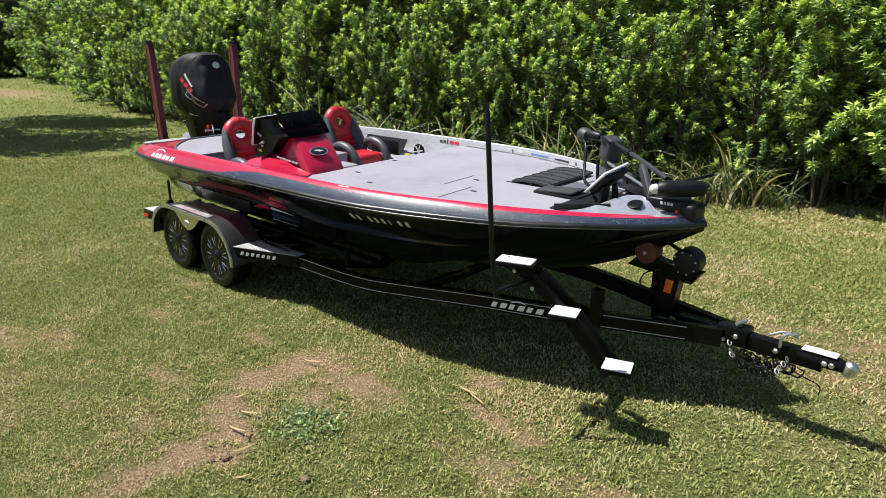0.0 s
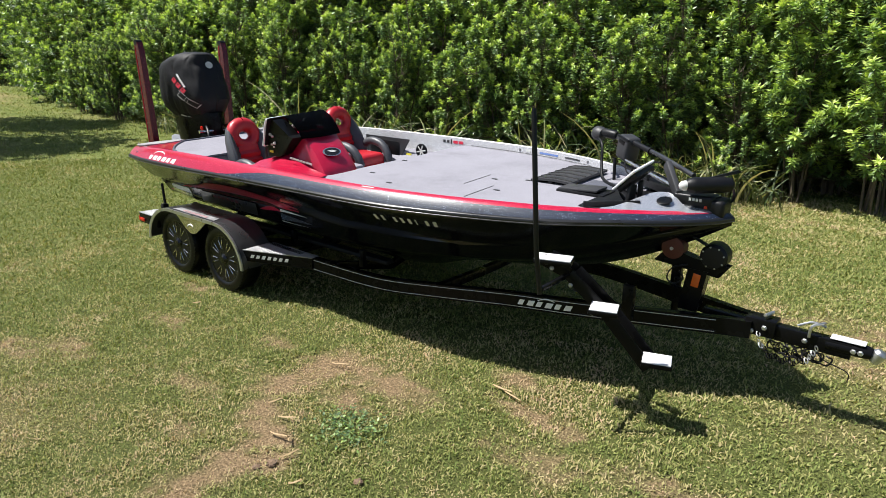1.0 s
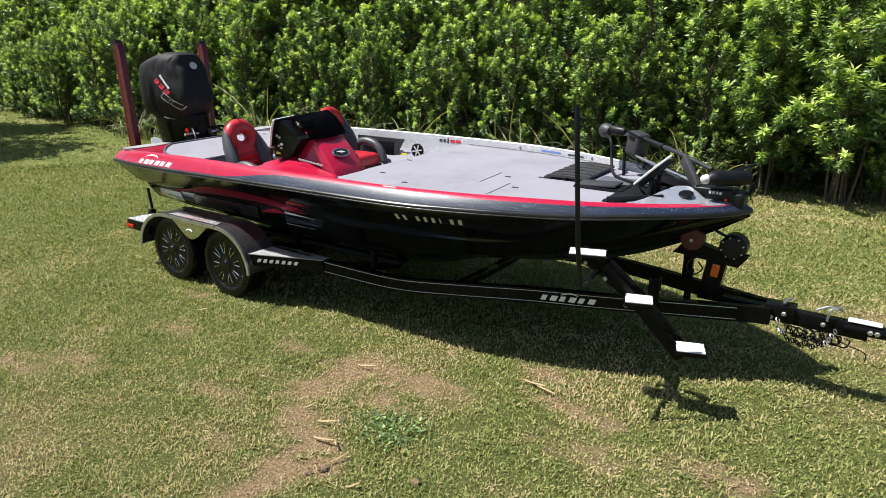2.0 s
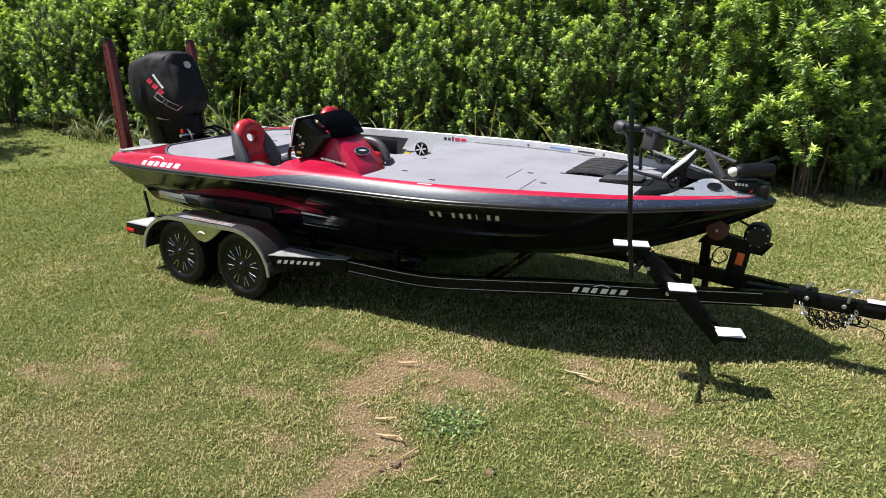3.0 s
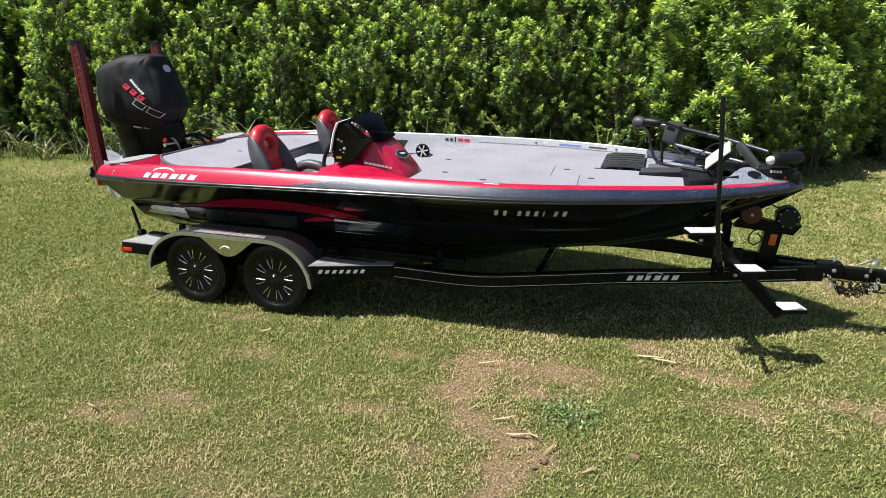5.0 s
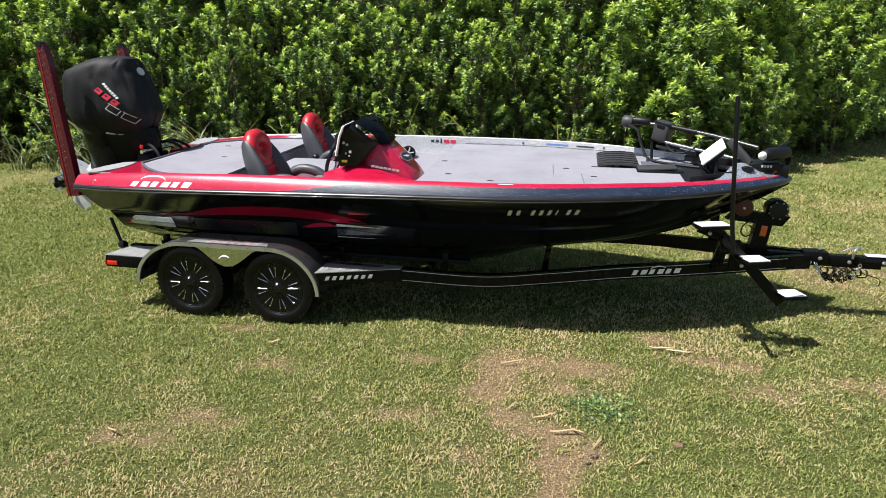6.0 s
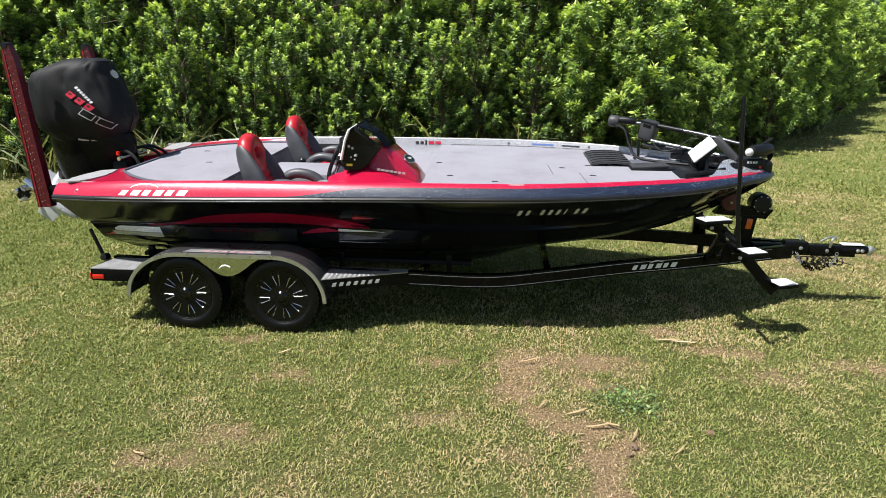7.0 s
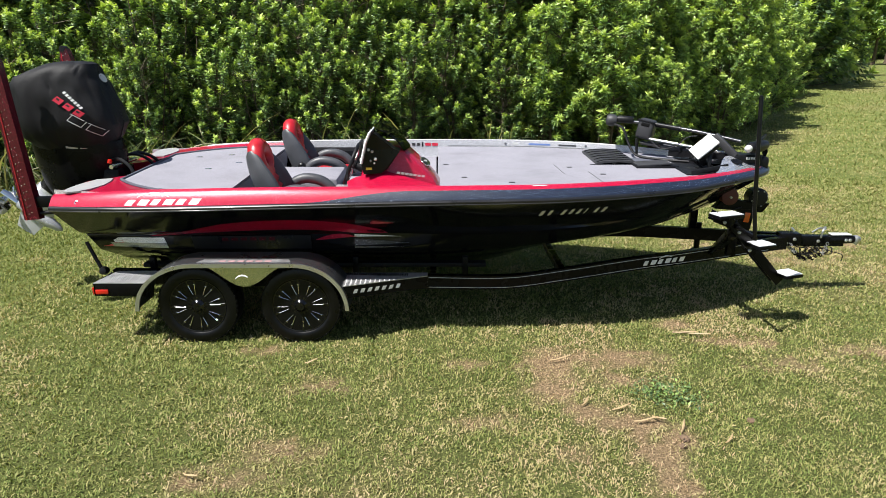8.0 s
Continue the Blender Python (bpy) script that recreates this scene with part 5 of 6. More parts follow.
def build_fender(trailer, side):
    yo = side * 1.305 + (CY if side > 0 else 0)
    yi = yo - side * 0.36
    xs = [-0.05 + 1.76 * (0.5 - 0.5 * math.cos(math.pi * k / 48)) for k in range(49)]
    rows = [[Vector((x, yi, fender_z(x) - 0.006)), Vector((x, yo - side * 0.10, fender_z(x))), Vector((x, yo - side * 0.02, fender_z(x) - 0.002)), Vector((x, yo, fender_z(x) - 0.014))] for x in xs]
    bm = lofted(rows)
    fender = part("fender", bm, M["gunmetal"], trailer, "gunmetal tandem fender with a bright edge")
    lip = []
    for x in xs:
        cx = min(max(x, 0.45), 1.27)
        n = Vector((x - cx, 0, fender_z(x) - 0.32 + 1e-4)).normalized() if not 0.45 < x < 1.27 else Vector((0, 0, 1))
        p = Vector((x, yo + side * 0.004, fender_z(x) - 0.004))
        lip.append([p + n * 0.004 - Vector((0, side * 0.016, 0)), p + n * 0.004, p - n * 0.028, p - n * 0.030 - Vector((0, side * 0.010, 0))])
    part("fender_lip", lofted(lip), M["lip"], fender, "bright aluminium edge")
    skirt = []
    for k in range(25):
        x = 0.56 + 0.61 * k / 24
        dip = 0.70 - 0.168 * math.cos((x - 0.87) / 0.31 * math.pi / 2) ** 1.5 if abs(x - 0.87) < 0.31 else 0.70
        skirt.append([Vector((x, yo + side * 0.003, 0.705)), Vector((x, yo + side * 0.004, min(dip, 0.70))), Vector((x, yo - side * 0.004, min(dip, 0.70)))])
    sk = part("fender_skirt", lofted(skirt), M["alu"], fender, "polished skirt between the wheels mirroring the lawn")
    part("emblem_arc", tube([(0.80 + 0.10 * k / 8, yo + side * 0.006, 0.60 + 0.028 * math.sin(math.pi * k / 9) ** 0.7) for k in range(9)], [0.003 + 0.004 * math.sin(math.pi * k / 8) for k in range(9)], 6), M["white"], fender, "small pale arc emblem")
    plate = [(0.48, yo - side * 0.03), (1.25, yo - side * 0.03), (1.22, yo - side * 0.11), (0.52, yo - side * 0.11)]
    part("fender_plate", prism([(x, y, 0.7275) for x, y in plate], (0, 0, 0.003)), M["alu_dull"], fender, "brushed plate on top of the fender", False)
    for k in range(6):
        x = 0.66 + 0.075 * k
        part("letter_block", boxed((x, yo - side * 0.055 - 0.018, 0.731), (x + 0.055, yo - side * 0.055 + 0.018, 0.733), 0), M["faded_print"], fender, "faded red letter block", False)


def tread_plate(parent, outline, z, name, label):
    """An aluminium plate with raised diamonds."""
    base = part(name, prism([(x, y, z) for x, y in outline], (0, 0, 0.006)), M["alu_dull"], parent, label, False)
    xs, ys = [p[0] for p in outline], [p[1] for p in outline]
    bm = bmesh.new()
    n = len(outline)

    def inside(x, y):
        c = False
        for i in range(n):
            (x1, y1), (x2, y2) = outline[i], outline[(i + 1) % n]
            if (y1 > y) != (y2 > y) and x < (x2 - x1) * (y - y1) / (y2 - y1) + x1:
                c = not c
        return c
    k = 0
    x = min(xs) + 0.015
    while x < max(xs):
        y = min(ys) + 0.012 + (0.011 if k % 2 else 0)
        while y < max(ys):
            if inside(x, y):
                a = 0.8 if k % 2 else -0.8
                m = Matrix.Translation((x, y, z + 0.006)) @ Matrix.Rotation(a, 4, "Z")
                one = [m @ Vector(v) for v in ((-0.012, 0, 0), (0, -0.004, 0), (0.012, 0, 0), (0, 0.004, 0), (0, 0, 0.0035))]
                vs = [bm.verts.new(v) for v in one]
                for i in range(4):
                    bm.faces.new((vs[i], vs[(i + 1) % 4], vs[4]))
            y += 0.022
        k += 1
        x += 0.020
    part("tread_pattern", bm, M["alu_dull"], base, "", False, "stuff")
    return base


def build_trailer():
    tr = thing("boat_trailer", (2.6, CY, 0.0), "black tandem-axle boat trailer with bright fenders on the lawn", "trailer")
    for side in (-1, 1):
        rows, hi, lo = [], [], []
        for k in range(60):
            x = -0.45 + 6.40 * k / 59
            y, z = CY + side * rail_y(x), rail_c(x)
            h, w = 0.062, 0.03
            rows.append([Vector((x, y - w, z - h)), Vector((x, y + w, z - h)), Vector((x, y + w, z + h)), Vector((x, y - w, z + h))])
            if 2.36 < x < 5.8:
                hi.append(Vector((x, y + side * 0.032, z + 0.044)))
                lo.append(Vector((x, y + side * 0.032, z - 0.044)))
        rail = part("frame_rail", lofted(rows, True, True), M["steel_black"], tr, "black box-section frame rail with a pin line")
        part("pin_line", tube(hi, 0.0028, 5), M["decal_grey"], rail, "thin pale pin line")
        part("pin_line", tube(lo, 0.0028, 5), M["decal_grey"], rail, "thin pale pin line")
        for k in range(6):
            x = 4.36 + 0.072 * k
            pts = []
            for dx, dz in ((0, -0.024), (0.040 + 0.01 * (k % 2), -0.024), (0.058 + 0.01 * (k % 2), 0.018), (0.018, 0.018)):
                pts.append(Vector((x + dx, CY + side * (rail_y(x + dx) + 0.033), rail_c(x + dx) + dz)))
            part("letter_block", prism(pts, (0, side * 0.003, 0)), M["white"], rail, "white slanted letter block", False)
        part("emblem_arc", tube([(4.52 + 0.13 * k / 8, CY + side * (rail_y(4.52 + 0.13 * k / 8) + 0.034), rail_c(4.55) + 0.026 + 0.022 * math.sin(math.pi * k / 9)) for k in range(9)], [0.002 + 0.004 * math.sin(math.pi * k / 8) for k in range(9)], 6), M["white"], rail, "white arc emblem")
        for x in (0.44, 1.30):
            build_wheel(tr, x, side)
        build_fender(tr, side)
        # steps before and behind the wheels
        yo = side * 1.215 + (CY if side > 0 else 0)
        yi = side * 0.90
        tread_plate(tr, [(-0.42, yo), (0.0, yo), (0.0, yi), (-0.36, yi)], 0.525, "rear_step", "rear step of diamond plate")
        part("step_side", boxed((-0.42, min(yo, yo - side * 0.03), 0.415), (0.0, max(yo, yo - side * 0.03), 0.523), 0.004), M["steel_black"], tr, "black side of the rear step")
        part("step_side", boxed((-0.42, min(yo, yi), 0.415), (-0.405, max(yo, yi), 0.523), 0.003), M["steel_black"], tr, "black end of the rear step")
        lamp = part("tail_light", boxed((-0.405, min(yo, yo + side * 0.012), 0.435), (-0.30, max(yo, yo + side * 0.012), 0.475), 0.004), M["red_lens"], tr, "red side marker light")
        part("tail_light", boxed((-0.432, side * 1.17 - 0.05, 0.43), (-0.42, side * 1.17 + 0.05, 0.49), 0.004), M["red_lens"], tr, "red tail light")
        y1 = side * 1.25 + (CY if side > 0 else 0)
        tread_plate(tr, [(1.66, y1), (2.16, side * 1.06), (2.36, side * 0.985), (2.36, side * 0.90), (1.66, side * 0.90)], 0.505, "front_step", "front step of diamond plate")
        rows = [[Vector((x, y, 0.503)), Vector((x, y, 0.40)), Vector((x, y - side * 0.02, 0.40)), Vector((x, y - side * 0.02, 0.503))] for x, y in ((1.66, y1), (2.16, side * 1.06), (2.36, side * 0.985))]
        part("step_side", lofted(rows, True, True), M["steel_black"], tr, "black side of the front step", False)
        for k in range(7):
            x = 1.74 + 0.058 * k
            f = (x - 1.66) / 0.50
            y = y1 + (side * 1.06 - y1) * f
            part("letter_block", prism([(x, y, 0.438), (x + 0.030, y - side * 0.0114, 0.438), (x + 0.044, y - side * 0.0167, 0.470), (x + 0.014, y - side * 0.0053, 0.470)], (0, side * 0.004, 0)), M["decal_grey"], tr, "grey letter block", False)
        # bunks, their posts and guide struts
        part("bunk", boxed((-0.30, CY + side * 0.52 - 0.05, 0.445), (2.9, CY + side * 0.52 + 0.05, 0.485), 0.008, None, 2), M["cloth"], tr, "carpeted bunk under the hull")
        for x in (-0.15, 0.15, 1.7, 2.7):
            part("bunk_post", boxed((x - 0.025, CY + side * 0.68 - 0.025, 0.42), (x + 0.025, CY + side * 0.68 + 0.025, 0.585), 0.004), M["steel_black"], tr, "black upright post")
        part("transom_strut", tube([(-0.52, CY + side * 0.86, 0.50), (-0.66, CY + side * 0.80, 0.76)], 0.016, 10), M["steel_black"], tr, "black tie-down strap to the transom")
        part("strut_knob", turned([(0, -0.03), (0.035, -0.03), (0.04, 0.0), (0.03, 0.035), (0, 0.04)], (-0.50, CY + side * 0.88, 0.52), (0, side, 0.2), 14), M["plastic"], tr, "black ratchet of the strap")
    for x in (-0.40, 0.44, 1.30, 2.4, 3.6):
        y = rail_y(x)
        low = min(rail_c(x), keel_z(x) - 0.05 if x > -0.5 else 0.4) - 0.01
        bm = beam((x, CY - y, rail_c(x)), (x, CY, low), 0.06, 0.075, 0.004)
        beam((x, CY, low), (x, CY + y, rail_c(x)), 0.06, 0.075, 0.004, bm)
        part("cross_member", bm, M["steel_black"], tr, "black cross member bent under the keel")
    for x in (0.44, 1.30):
        part("axle", tube([(x, -1.12, 0.335), (x, -0.70, 0.335), (x, -0.56, 0.19), (x, 0.58, 0.19), (x, 0.72, 0.335), (x, 1.14, 0.335)], 0.033, 12), M["steel_black"], tr, "black drop axle")
    # tongue
    part("tongue", beam((5.60, 0.01, 0.545), (6.55, 0.0, 0.540), 0.085, 0.105), M["steel_black"], tr, "black folding trailer tongue")
    part("tongue_plate", boxed((5.90, -0.062, 0.50), (6.10, 0.072, 0.625), 0.008), M["steel_black"], tr, "black hinge plates of the tongue")
    for x, z in ((5.95, 0.53), (6.03, 0.57), (6.28, 0.545), (6.56, 0.555), (6.60, 0.555)):
        part("bolt", turned([(0, 0), (0.018, 0), (0.018, 0.010), (0.012, 0.016), (0, 0.016)], (x, -0.062 if x < 6.2 else -0.046, z), (0, -1, 0), 6), M["galv"], tr, "galvanised bolt head")
    part("coupler", tube([(6.40, 0, 0.552), (6.52, 0, 0.555), (6.62, 0, 0.555), (6.66, 0, 0.550)], [0.050, 0.052, 0.050, 0.042], 16, True, None, 0.9), M["steel_black"], tr, "black coupler body")
    part("coupler_nose", turned([(0, -0.045), (0.032, -0.045), (0.042, -0.01), (0.042, 0.025), (0.027, 0.043), (0, 0.047)], (6.69, 0, 0.545), (0.5, 0, 1), 24), M["galv"], tr, "galvanised ball socket")
    part("grip_pad", boxed((6.42, -0.042, 0.602), (6.62, 0.042, 0.610), 0.003), M["grip"], tr, "white grip pad on the tongue")
    part("latch", tube(smooth_path([(6.30, -0.05, 0.58), (6.31, -0.055, 0.66), (6.36, 0.0, 0.675), (6.37, 0.05, 0.66)], 5), 0.010, 8), M["galv"], tr, "bright latch lever")
    part("latch", tube(smooth_path([(6.22, -0.02, 0.63), (6.30, 0.0, 0.668), (6.38, 0.02, 0.65)], 5), 0.008, 8), M["galv"], tr, "bright latch lever")
    part("hinge_pin", tube([(6.02, -0.05, 0.655), (6.05, 0.05, 0.655)], 0.012, 8), M["galv"], tr, "bright hinge pin")
    # chains and wiring
    for y, x0, x1, dz in ((-0.07, 6.0, 6.36, 0.15), (0.06, 6.02, 6.38, 0.15)):
        n = 26
        for k in range(n):
            u = k / (n - 1)
            p = Vector((x0 + (x1 - x0) * u, y - 0.02 * math.sin(u * 9), 0.52 - dz * math.sin(math.pi * u) ** 0.6 - 0.012 * math.sin(u * 31)))
            a = Vector((0.4, 0.6 if k % 2 else -0.6, 0.2 if k % 2 else 0.8)).normalized()
            u1, w1 = side_frame(a)
            ring = [p + u1 * 0.012 * math.cos(j * math.pi / 4) + w1 * 0.020 * math.sin(j * math.pi / 4) for j in range(9)]
            part("chain_link", tube(ring, 0.0042, 5, False), M["galv"] if k < 4 or k > 21 else M["steel_black"], tr)
    for k in range(6):
        c = Vector((6.08 + 0.052 * k, -0.03, 0.445 - 0.008 * (k % 2)))
        ring = [c + Vector((0.05 * math.cos(a * math.pi / 8) + 0.004 * a, 0.02 * math.sin(a * 1.3 + k), 0.038 * math.sin(a * math.pi / 8))) for a in range(21)]
        part("wiring_loop", tube(ring, 0.006, 6), M["plastic"], tr, "coiled black wiring")
    part("wiring_loop", tube(smooth_path([(6.34, -0.03, 0.52), (6.40, -0.05, 0.45), (6.55, -0.04, 0.40), (6.56, -0.03, 0.33)], 5), 0.004, 6), M["plastic"], tr, "hanging black wire")
    # winch stand
    part("winch_post", prism([(5.42, -0.04, 0.55), (5.56, -0.04, 0.55), (5.60, -0.04, 0.87), (5.46, -0.04, 0.87)], (0, 0.10, 0)), M["steel_black"], tr, "black winch post", False)
    part("winch_post", prism([(5.20, -0.035, 0.88), (5.68, -0.035, 0.84), (5.74, -0.035, 0.93), (5.50, -0.035, 0.95), (5.30, -0.035, 1.00)], (0, 0.09, 0)), M["steel_black"], tr, "black winch arm", False)
    part("reflector", boxed((5.50, -0.052, 0.745), (5.555, -0.041, 0.845), 0.004, Matrix.Translation((5.5, 0, 0.79)) @ Matrix.Rotation(0.12, 4, "Y") @ Matrix.Translation((-5.5, 0, -0.79))), M["amber"], tr, "amber reflector on the winch post")
    winch = part("winch", turned([(0, -0.075), (0.088, -0.075), (0.096, -0.06), (0.096, 0.05), (0.078, 0.07), (0.03, 0.075), (0, 0.075)], (5.625, 0.02, 0.985), (0, -1, 0), 36), M["plastic"], tr, "black covered winch drum")
    for k in range(8):
        a = k * math.pi / 4 + 0.3
        part("cover_screw", turned([(0, 0), (0.007, 0), (0.006, 0.006), (0, 0.007)], (5.625 + 0.078 * math.cos(a), -0.054, 0.985 + 0.078 * math.sin(a)), (0, -1, 0), 8), M["galv"], winch)
    part("bow_roller", turned([(0, -0.06), (0.05, -0.06), (0.082, -0.05), (0.086, 0), (0.082, 0.05), (0.05, 0.06), (0, 0.06)], (5.335, 0.0, 1.0), (0, 1, 0), 28), M["roller"], tr, "rust-red rubber bow roller")
    part("roller_axle", tube([(5.335, -0.075, 1.0), (5.335, 0.075, 1.0)], 0.012, 8), M["galv"], tr)
    part("winch_strap", beam((5.60, 0, 1.04), (5.46, 0, 1.10), 0.05, 0.006), M["cloth"], tr, "black winch strap")
    part("safety_cable", tube(smooth_path([(5.46, -0.05, 0.90), (5.36, -0.07, 0.86), (5.33, -0.08, 0.78), (5.38, -0.07, 0.74), (5.44, -0.06, 0.79), (5.40, -0.05, 0.84)], 6), 0.006, 6), M["plastic"], tr, "looped black cable")
    for y in (-0.46, 0.50):
        part("guide_post", boxed((5.17, y - 0.03, 0.53), (5.25, y + 0.03, 0.80), 0.006), M["steel_black"], tr, "black upright post")
    # jack wheel under the tongue
    jack = part("jack", tube([(5.25, 0.42, 0.62), (5.25, 0.42, 0.30)], 0.03, 14), M["steel_black"], tr, "black swing-up jack")
    part("jack_wheel", turned([(0, -0.03), (0.06, -0.03), (0.075, -0.02), (0.075, 0.02), (0.06, 0.03), (0, 0.03)], (5.25, 0.42, 0.27), (0, 1, 0), 24), M["plastic"], tr, "black jack wheel")
    # boarding ladder with three white treads
    for dy in (0.0, 0.11):
        pts = [(4.80, -0.99 + dy, 1.035), (4.98, -0.95 + dy, 0.96), (5.22, -0.86 + dy, 0.715), (5.53, -0.81 + dy, 0.385)]
        bm = bmesh.new()
        for a, b in zip(pts[:-1], pts[1:]):
            beam(a, b, 0.012, 0.085, 0.002, bm)
        part("ladder_stringer", bm, M["steel_black"], tr, "black side plate of the boarding steps")
    for c, dx, dy, z in (((4.888, -1.00), 0.120, 0.068, 1.066), ((5.247, -0.942), 0.088, 0.078, 0.788), ((5.585, -0.822), 0.090, 0.078, 0.480)):
        turn = Matrix.Translation((c[0], c[1], z)) @ Matrix.Rotation(0.33, 4, "Z")
        step = part("ladder_step", boxed((-dx - 0.006, -dy - 0.006, -0.032), (dx + 0.006, dy + 0.006, -0.004), 0.004, turn), M["steel_black"], tr, "black boarding step")
        part("tread", boxed((-dx, -dy, -0.004), (dx, dy, 0.004), 0.002, turn), M["grip"], step, "white non-slip tread")
    part("ladder_arm", beam((5.02, -0.90, 0.86), (5.12, -0.36, 0.56), 0.05, 0.06), M["steel_black"], tr, "black mounting arm of the steps")
    part("ladder_arm", beam((5.0, -0.93, 0.93), (5.05, -0.40, 0.54), 0.04, 0.05), M["steel_black"], tr, "black mounting arm of the steps")
    for p in ((4.88, -1.0, 0.99), (5.02, -0.99, 0.90), (5.16, -0.93, 0.72)):
        part("bolt", turned([(0, 0), (0.016, 0), (0.016, 0.008), (0.009, 0.014), (0, 0.014)], p, (0, -1, 0), 6), M["galv"], tr, "galvanised bolt head")
    part("hand_pole", tube([(4.99, -1.335, 0.93), (4.95, -1.335, 1.2), (4.882, -1.335, 2.04), (4.88, -1.335, 2.06)], [0.016, 0.016, 0.016, 0.010], 12), M["rubber"], tr, "upright black hand pole beside the steps")
    part("pole_bracket", beam((4.985, -1.335, 0.955), (4.98, -0.98, 0.955), 0.03, 0.03), M["steel_black"], tr, "black bracket of the hand pole")


build_trailer()


# outboard motor under its cover
def build_outboard():
    ob = thing("outboard_motor", (-1.0, CY, 1.0), "tilted outboard motor under a black fabric cowl cover", "outboard motor")
    spec = ((1.44, -1.0, 0.26, 0.18), (1.51, -1.01, 0.33, 0.23), (1.60, -1.03, 0.42, 0.285), (1.72, -1.03, 0.465, 0.325), (1.86, -1.055, 0.455, 0.328), (1.99, -1.075, 0.43, 0.318), (2.08, -1.09, 0.405, 0.305), (2.15, -1.085, 0.36, 0.29), (2.215, -1.035, 0.295, 0.255), (2.262, -0.965, 0.21, 0.195), (2.283, -0.93, 0.13, 0.12), (2.29, -0.92, 0.03, 0.03))
    n = 72
    rows = []
    for z, cx, lx, wy in spec:
        row = []
        for k in range(n):
            a = 2 * math.pi * k / n
            c, s_ = math.cos(a), math.sin(a)
            r = (abs(c) ** 3.3 + abs(s_) ** 3.3) ** (-1 / 3.3)
            p = Vector((cx + lx * r * c, CY + wy * r * s_ * (1 - 0.12 * c), z))
            wr = 0.018 * noise.noise(p * 3.6) + 0.006 * noise.noise(p * 13.0) - 0.020 * (1 - abs(noise.noise(Vector((p.x * 5 + p.z * 4, p.y * 4, p.z * 2.5))))) ** 9 + (0.010 * math.sin(a * 17 + 3 * noise.noise(p * 3)) if z < 1.55 else 0)
            row.append(p + Vector((c, s_, 0.3)) * wr)
        rows.append(row)
    bm = lofted(rows, True, True)
    bmesh.ops.subdivide_edges(bm, edges=bm.edges[:], cuts=1, use_grid_fill=True, smooth=0.4)
    cover = part("cowl_cover", bm, M["cloth"], ob, "black fabric cowl cover")
    part("cover_seam", tube([(cx + lx * 1.005, CY, z) for z, cx, lx, wy in spec[1:10]], 0.004, 5), M["plastic"], cover)

    def on_side(x, z):
        for (z0, c0, l0, w0), (z1, c1, l1, w1) in zip(spec[:-1], spec[1:]):
            if z0 <= z <= z1:
                f = (z - z0) / (z1 - z0)
                cx, lx, wy = c0 + (c1 - c0) * f, l0 + (l1 - l0) * f, w0 + (w1 - w0) * f
                u = min(0.98, abs((x - cx) / lx))
                return CY - wy * (1 - u ** 3.3) ** (1 / 3.3) * (1 - 0.12 * (x - cx) / lx) - 0.016
        return CY

    def slab(x, z, L, H, material, label, slant=-0.62):
        d = Vector((math.cos(slant), 0, math.sin(slant)))
        w = Vector((-d.z, 0, d.x))
        rr = []
        for k in range(5):
            u = k / 4
            row = []
            for v in (0.0, 0.5, 1.0):
                p = Vector((x, 0, z)) + d * (L * u) + w * (H * (v - 0.5)) + d * (0.3 * H * v)
                row.append(Vector((p.x, on_side(p.x, p.z), p.z)))
            rr.append(row)
        part("printed_mark", lofted(rr), material, cover, label, False)
    foil_low = [(1.02, -1.0, 0.34, 0.17), (1.12, -1.0, 0.40, 0.20), (1.30, -1.01, 0.43, 0.225), (1.47, -1.02, 0.44, 0.24), (1.56, -1.03, 0.43, 0.24)]
    part("lower_cowl", lofted([[Vector((cx + lx * math.cos(2 * math.pi * k / 40), CY + wy * math.sin(2 * math.pi * k / 40), z)) for k in range(40)] for z, cx, lx, wy in foil_low], True, True), M["steel_black"], ob, "black lower cowl")
    for k in range(7):
        slab(-0.925 + 0.0205 * k, 2.030 - 0.0225 * k, 0.021, 0.026, M["white"], "pale printed letter block", -0.83)
    for k in range(3):
        slab(-1.008 + 0.078 * k, 1.978 - 0.058 * k, 0.070, 0.058, M["decal_red"], "red printed letter block", -0.64)
        slab(-0.990 + 0.078 * k, 1.972 - 0.058 * k, 0.030, 0.018, M["cloth_print"], "dark counter of a red letter", -0.64)
    for k in range(2):
        x, z, sl = -0.905 + 0.140 * k, 1.806 - 0.088 * k, -0.56
        c, n_ = math.cos(sl), math.sin(sl)
        for e in (-1, 1):
            slab(x - 0.034 * e * n_, z + 0.034 * e * c, 0.125, 0.006, M["decal_grey"], "outline of a printed letter", sl)
        for f in (0.0, 0.125):
            slab(x + c * f, z + n_ * f, 0.006, 0.070, M["decal_grey"], "outline of a printed letter", sl)
    for k in range(2):
        slab(-1.02 + 0.12 * k, 1.522 - 0.018 * k, 0.10, 0.020, M["decal_grey"], "pale printed mark", -0.18)
    c, nn = Vector((-0.712, 0.035, 2.135)), Vector((0.87, -0.12, 0.47))
    part("round_emblem", turned([(0, 0), (0.045, 0), (0.045, 0.006), (0.036, 0.007), (0.034, 0.004), (0, 0.004)], c, nn, 24), M["decal_grey"], cover, "round pale emblem")
    # midsection and lower unit, tilted aft
    dn, aft = Vector((-0.60, 0, -0.80)), Vector((-0.80, 0, 0.60))
    o = Vector((-0.93, CY, 1.62))

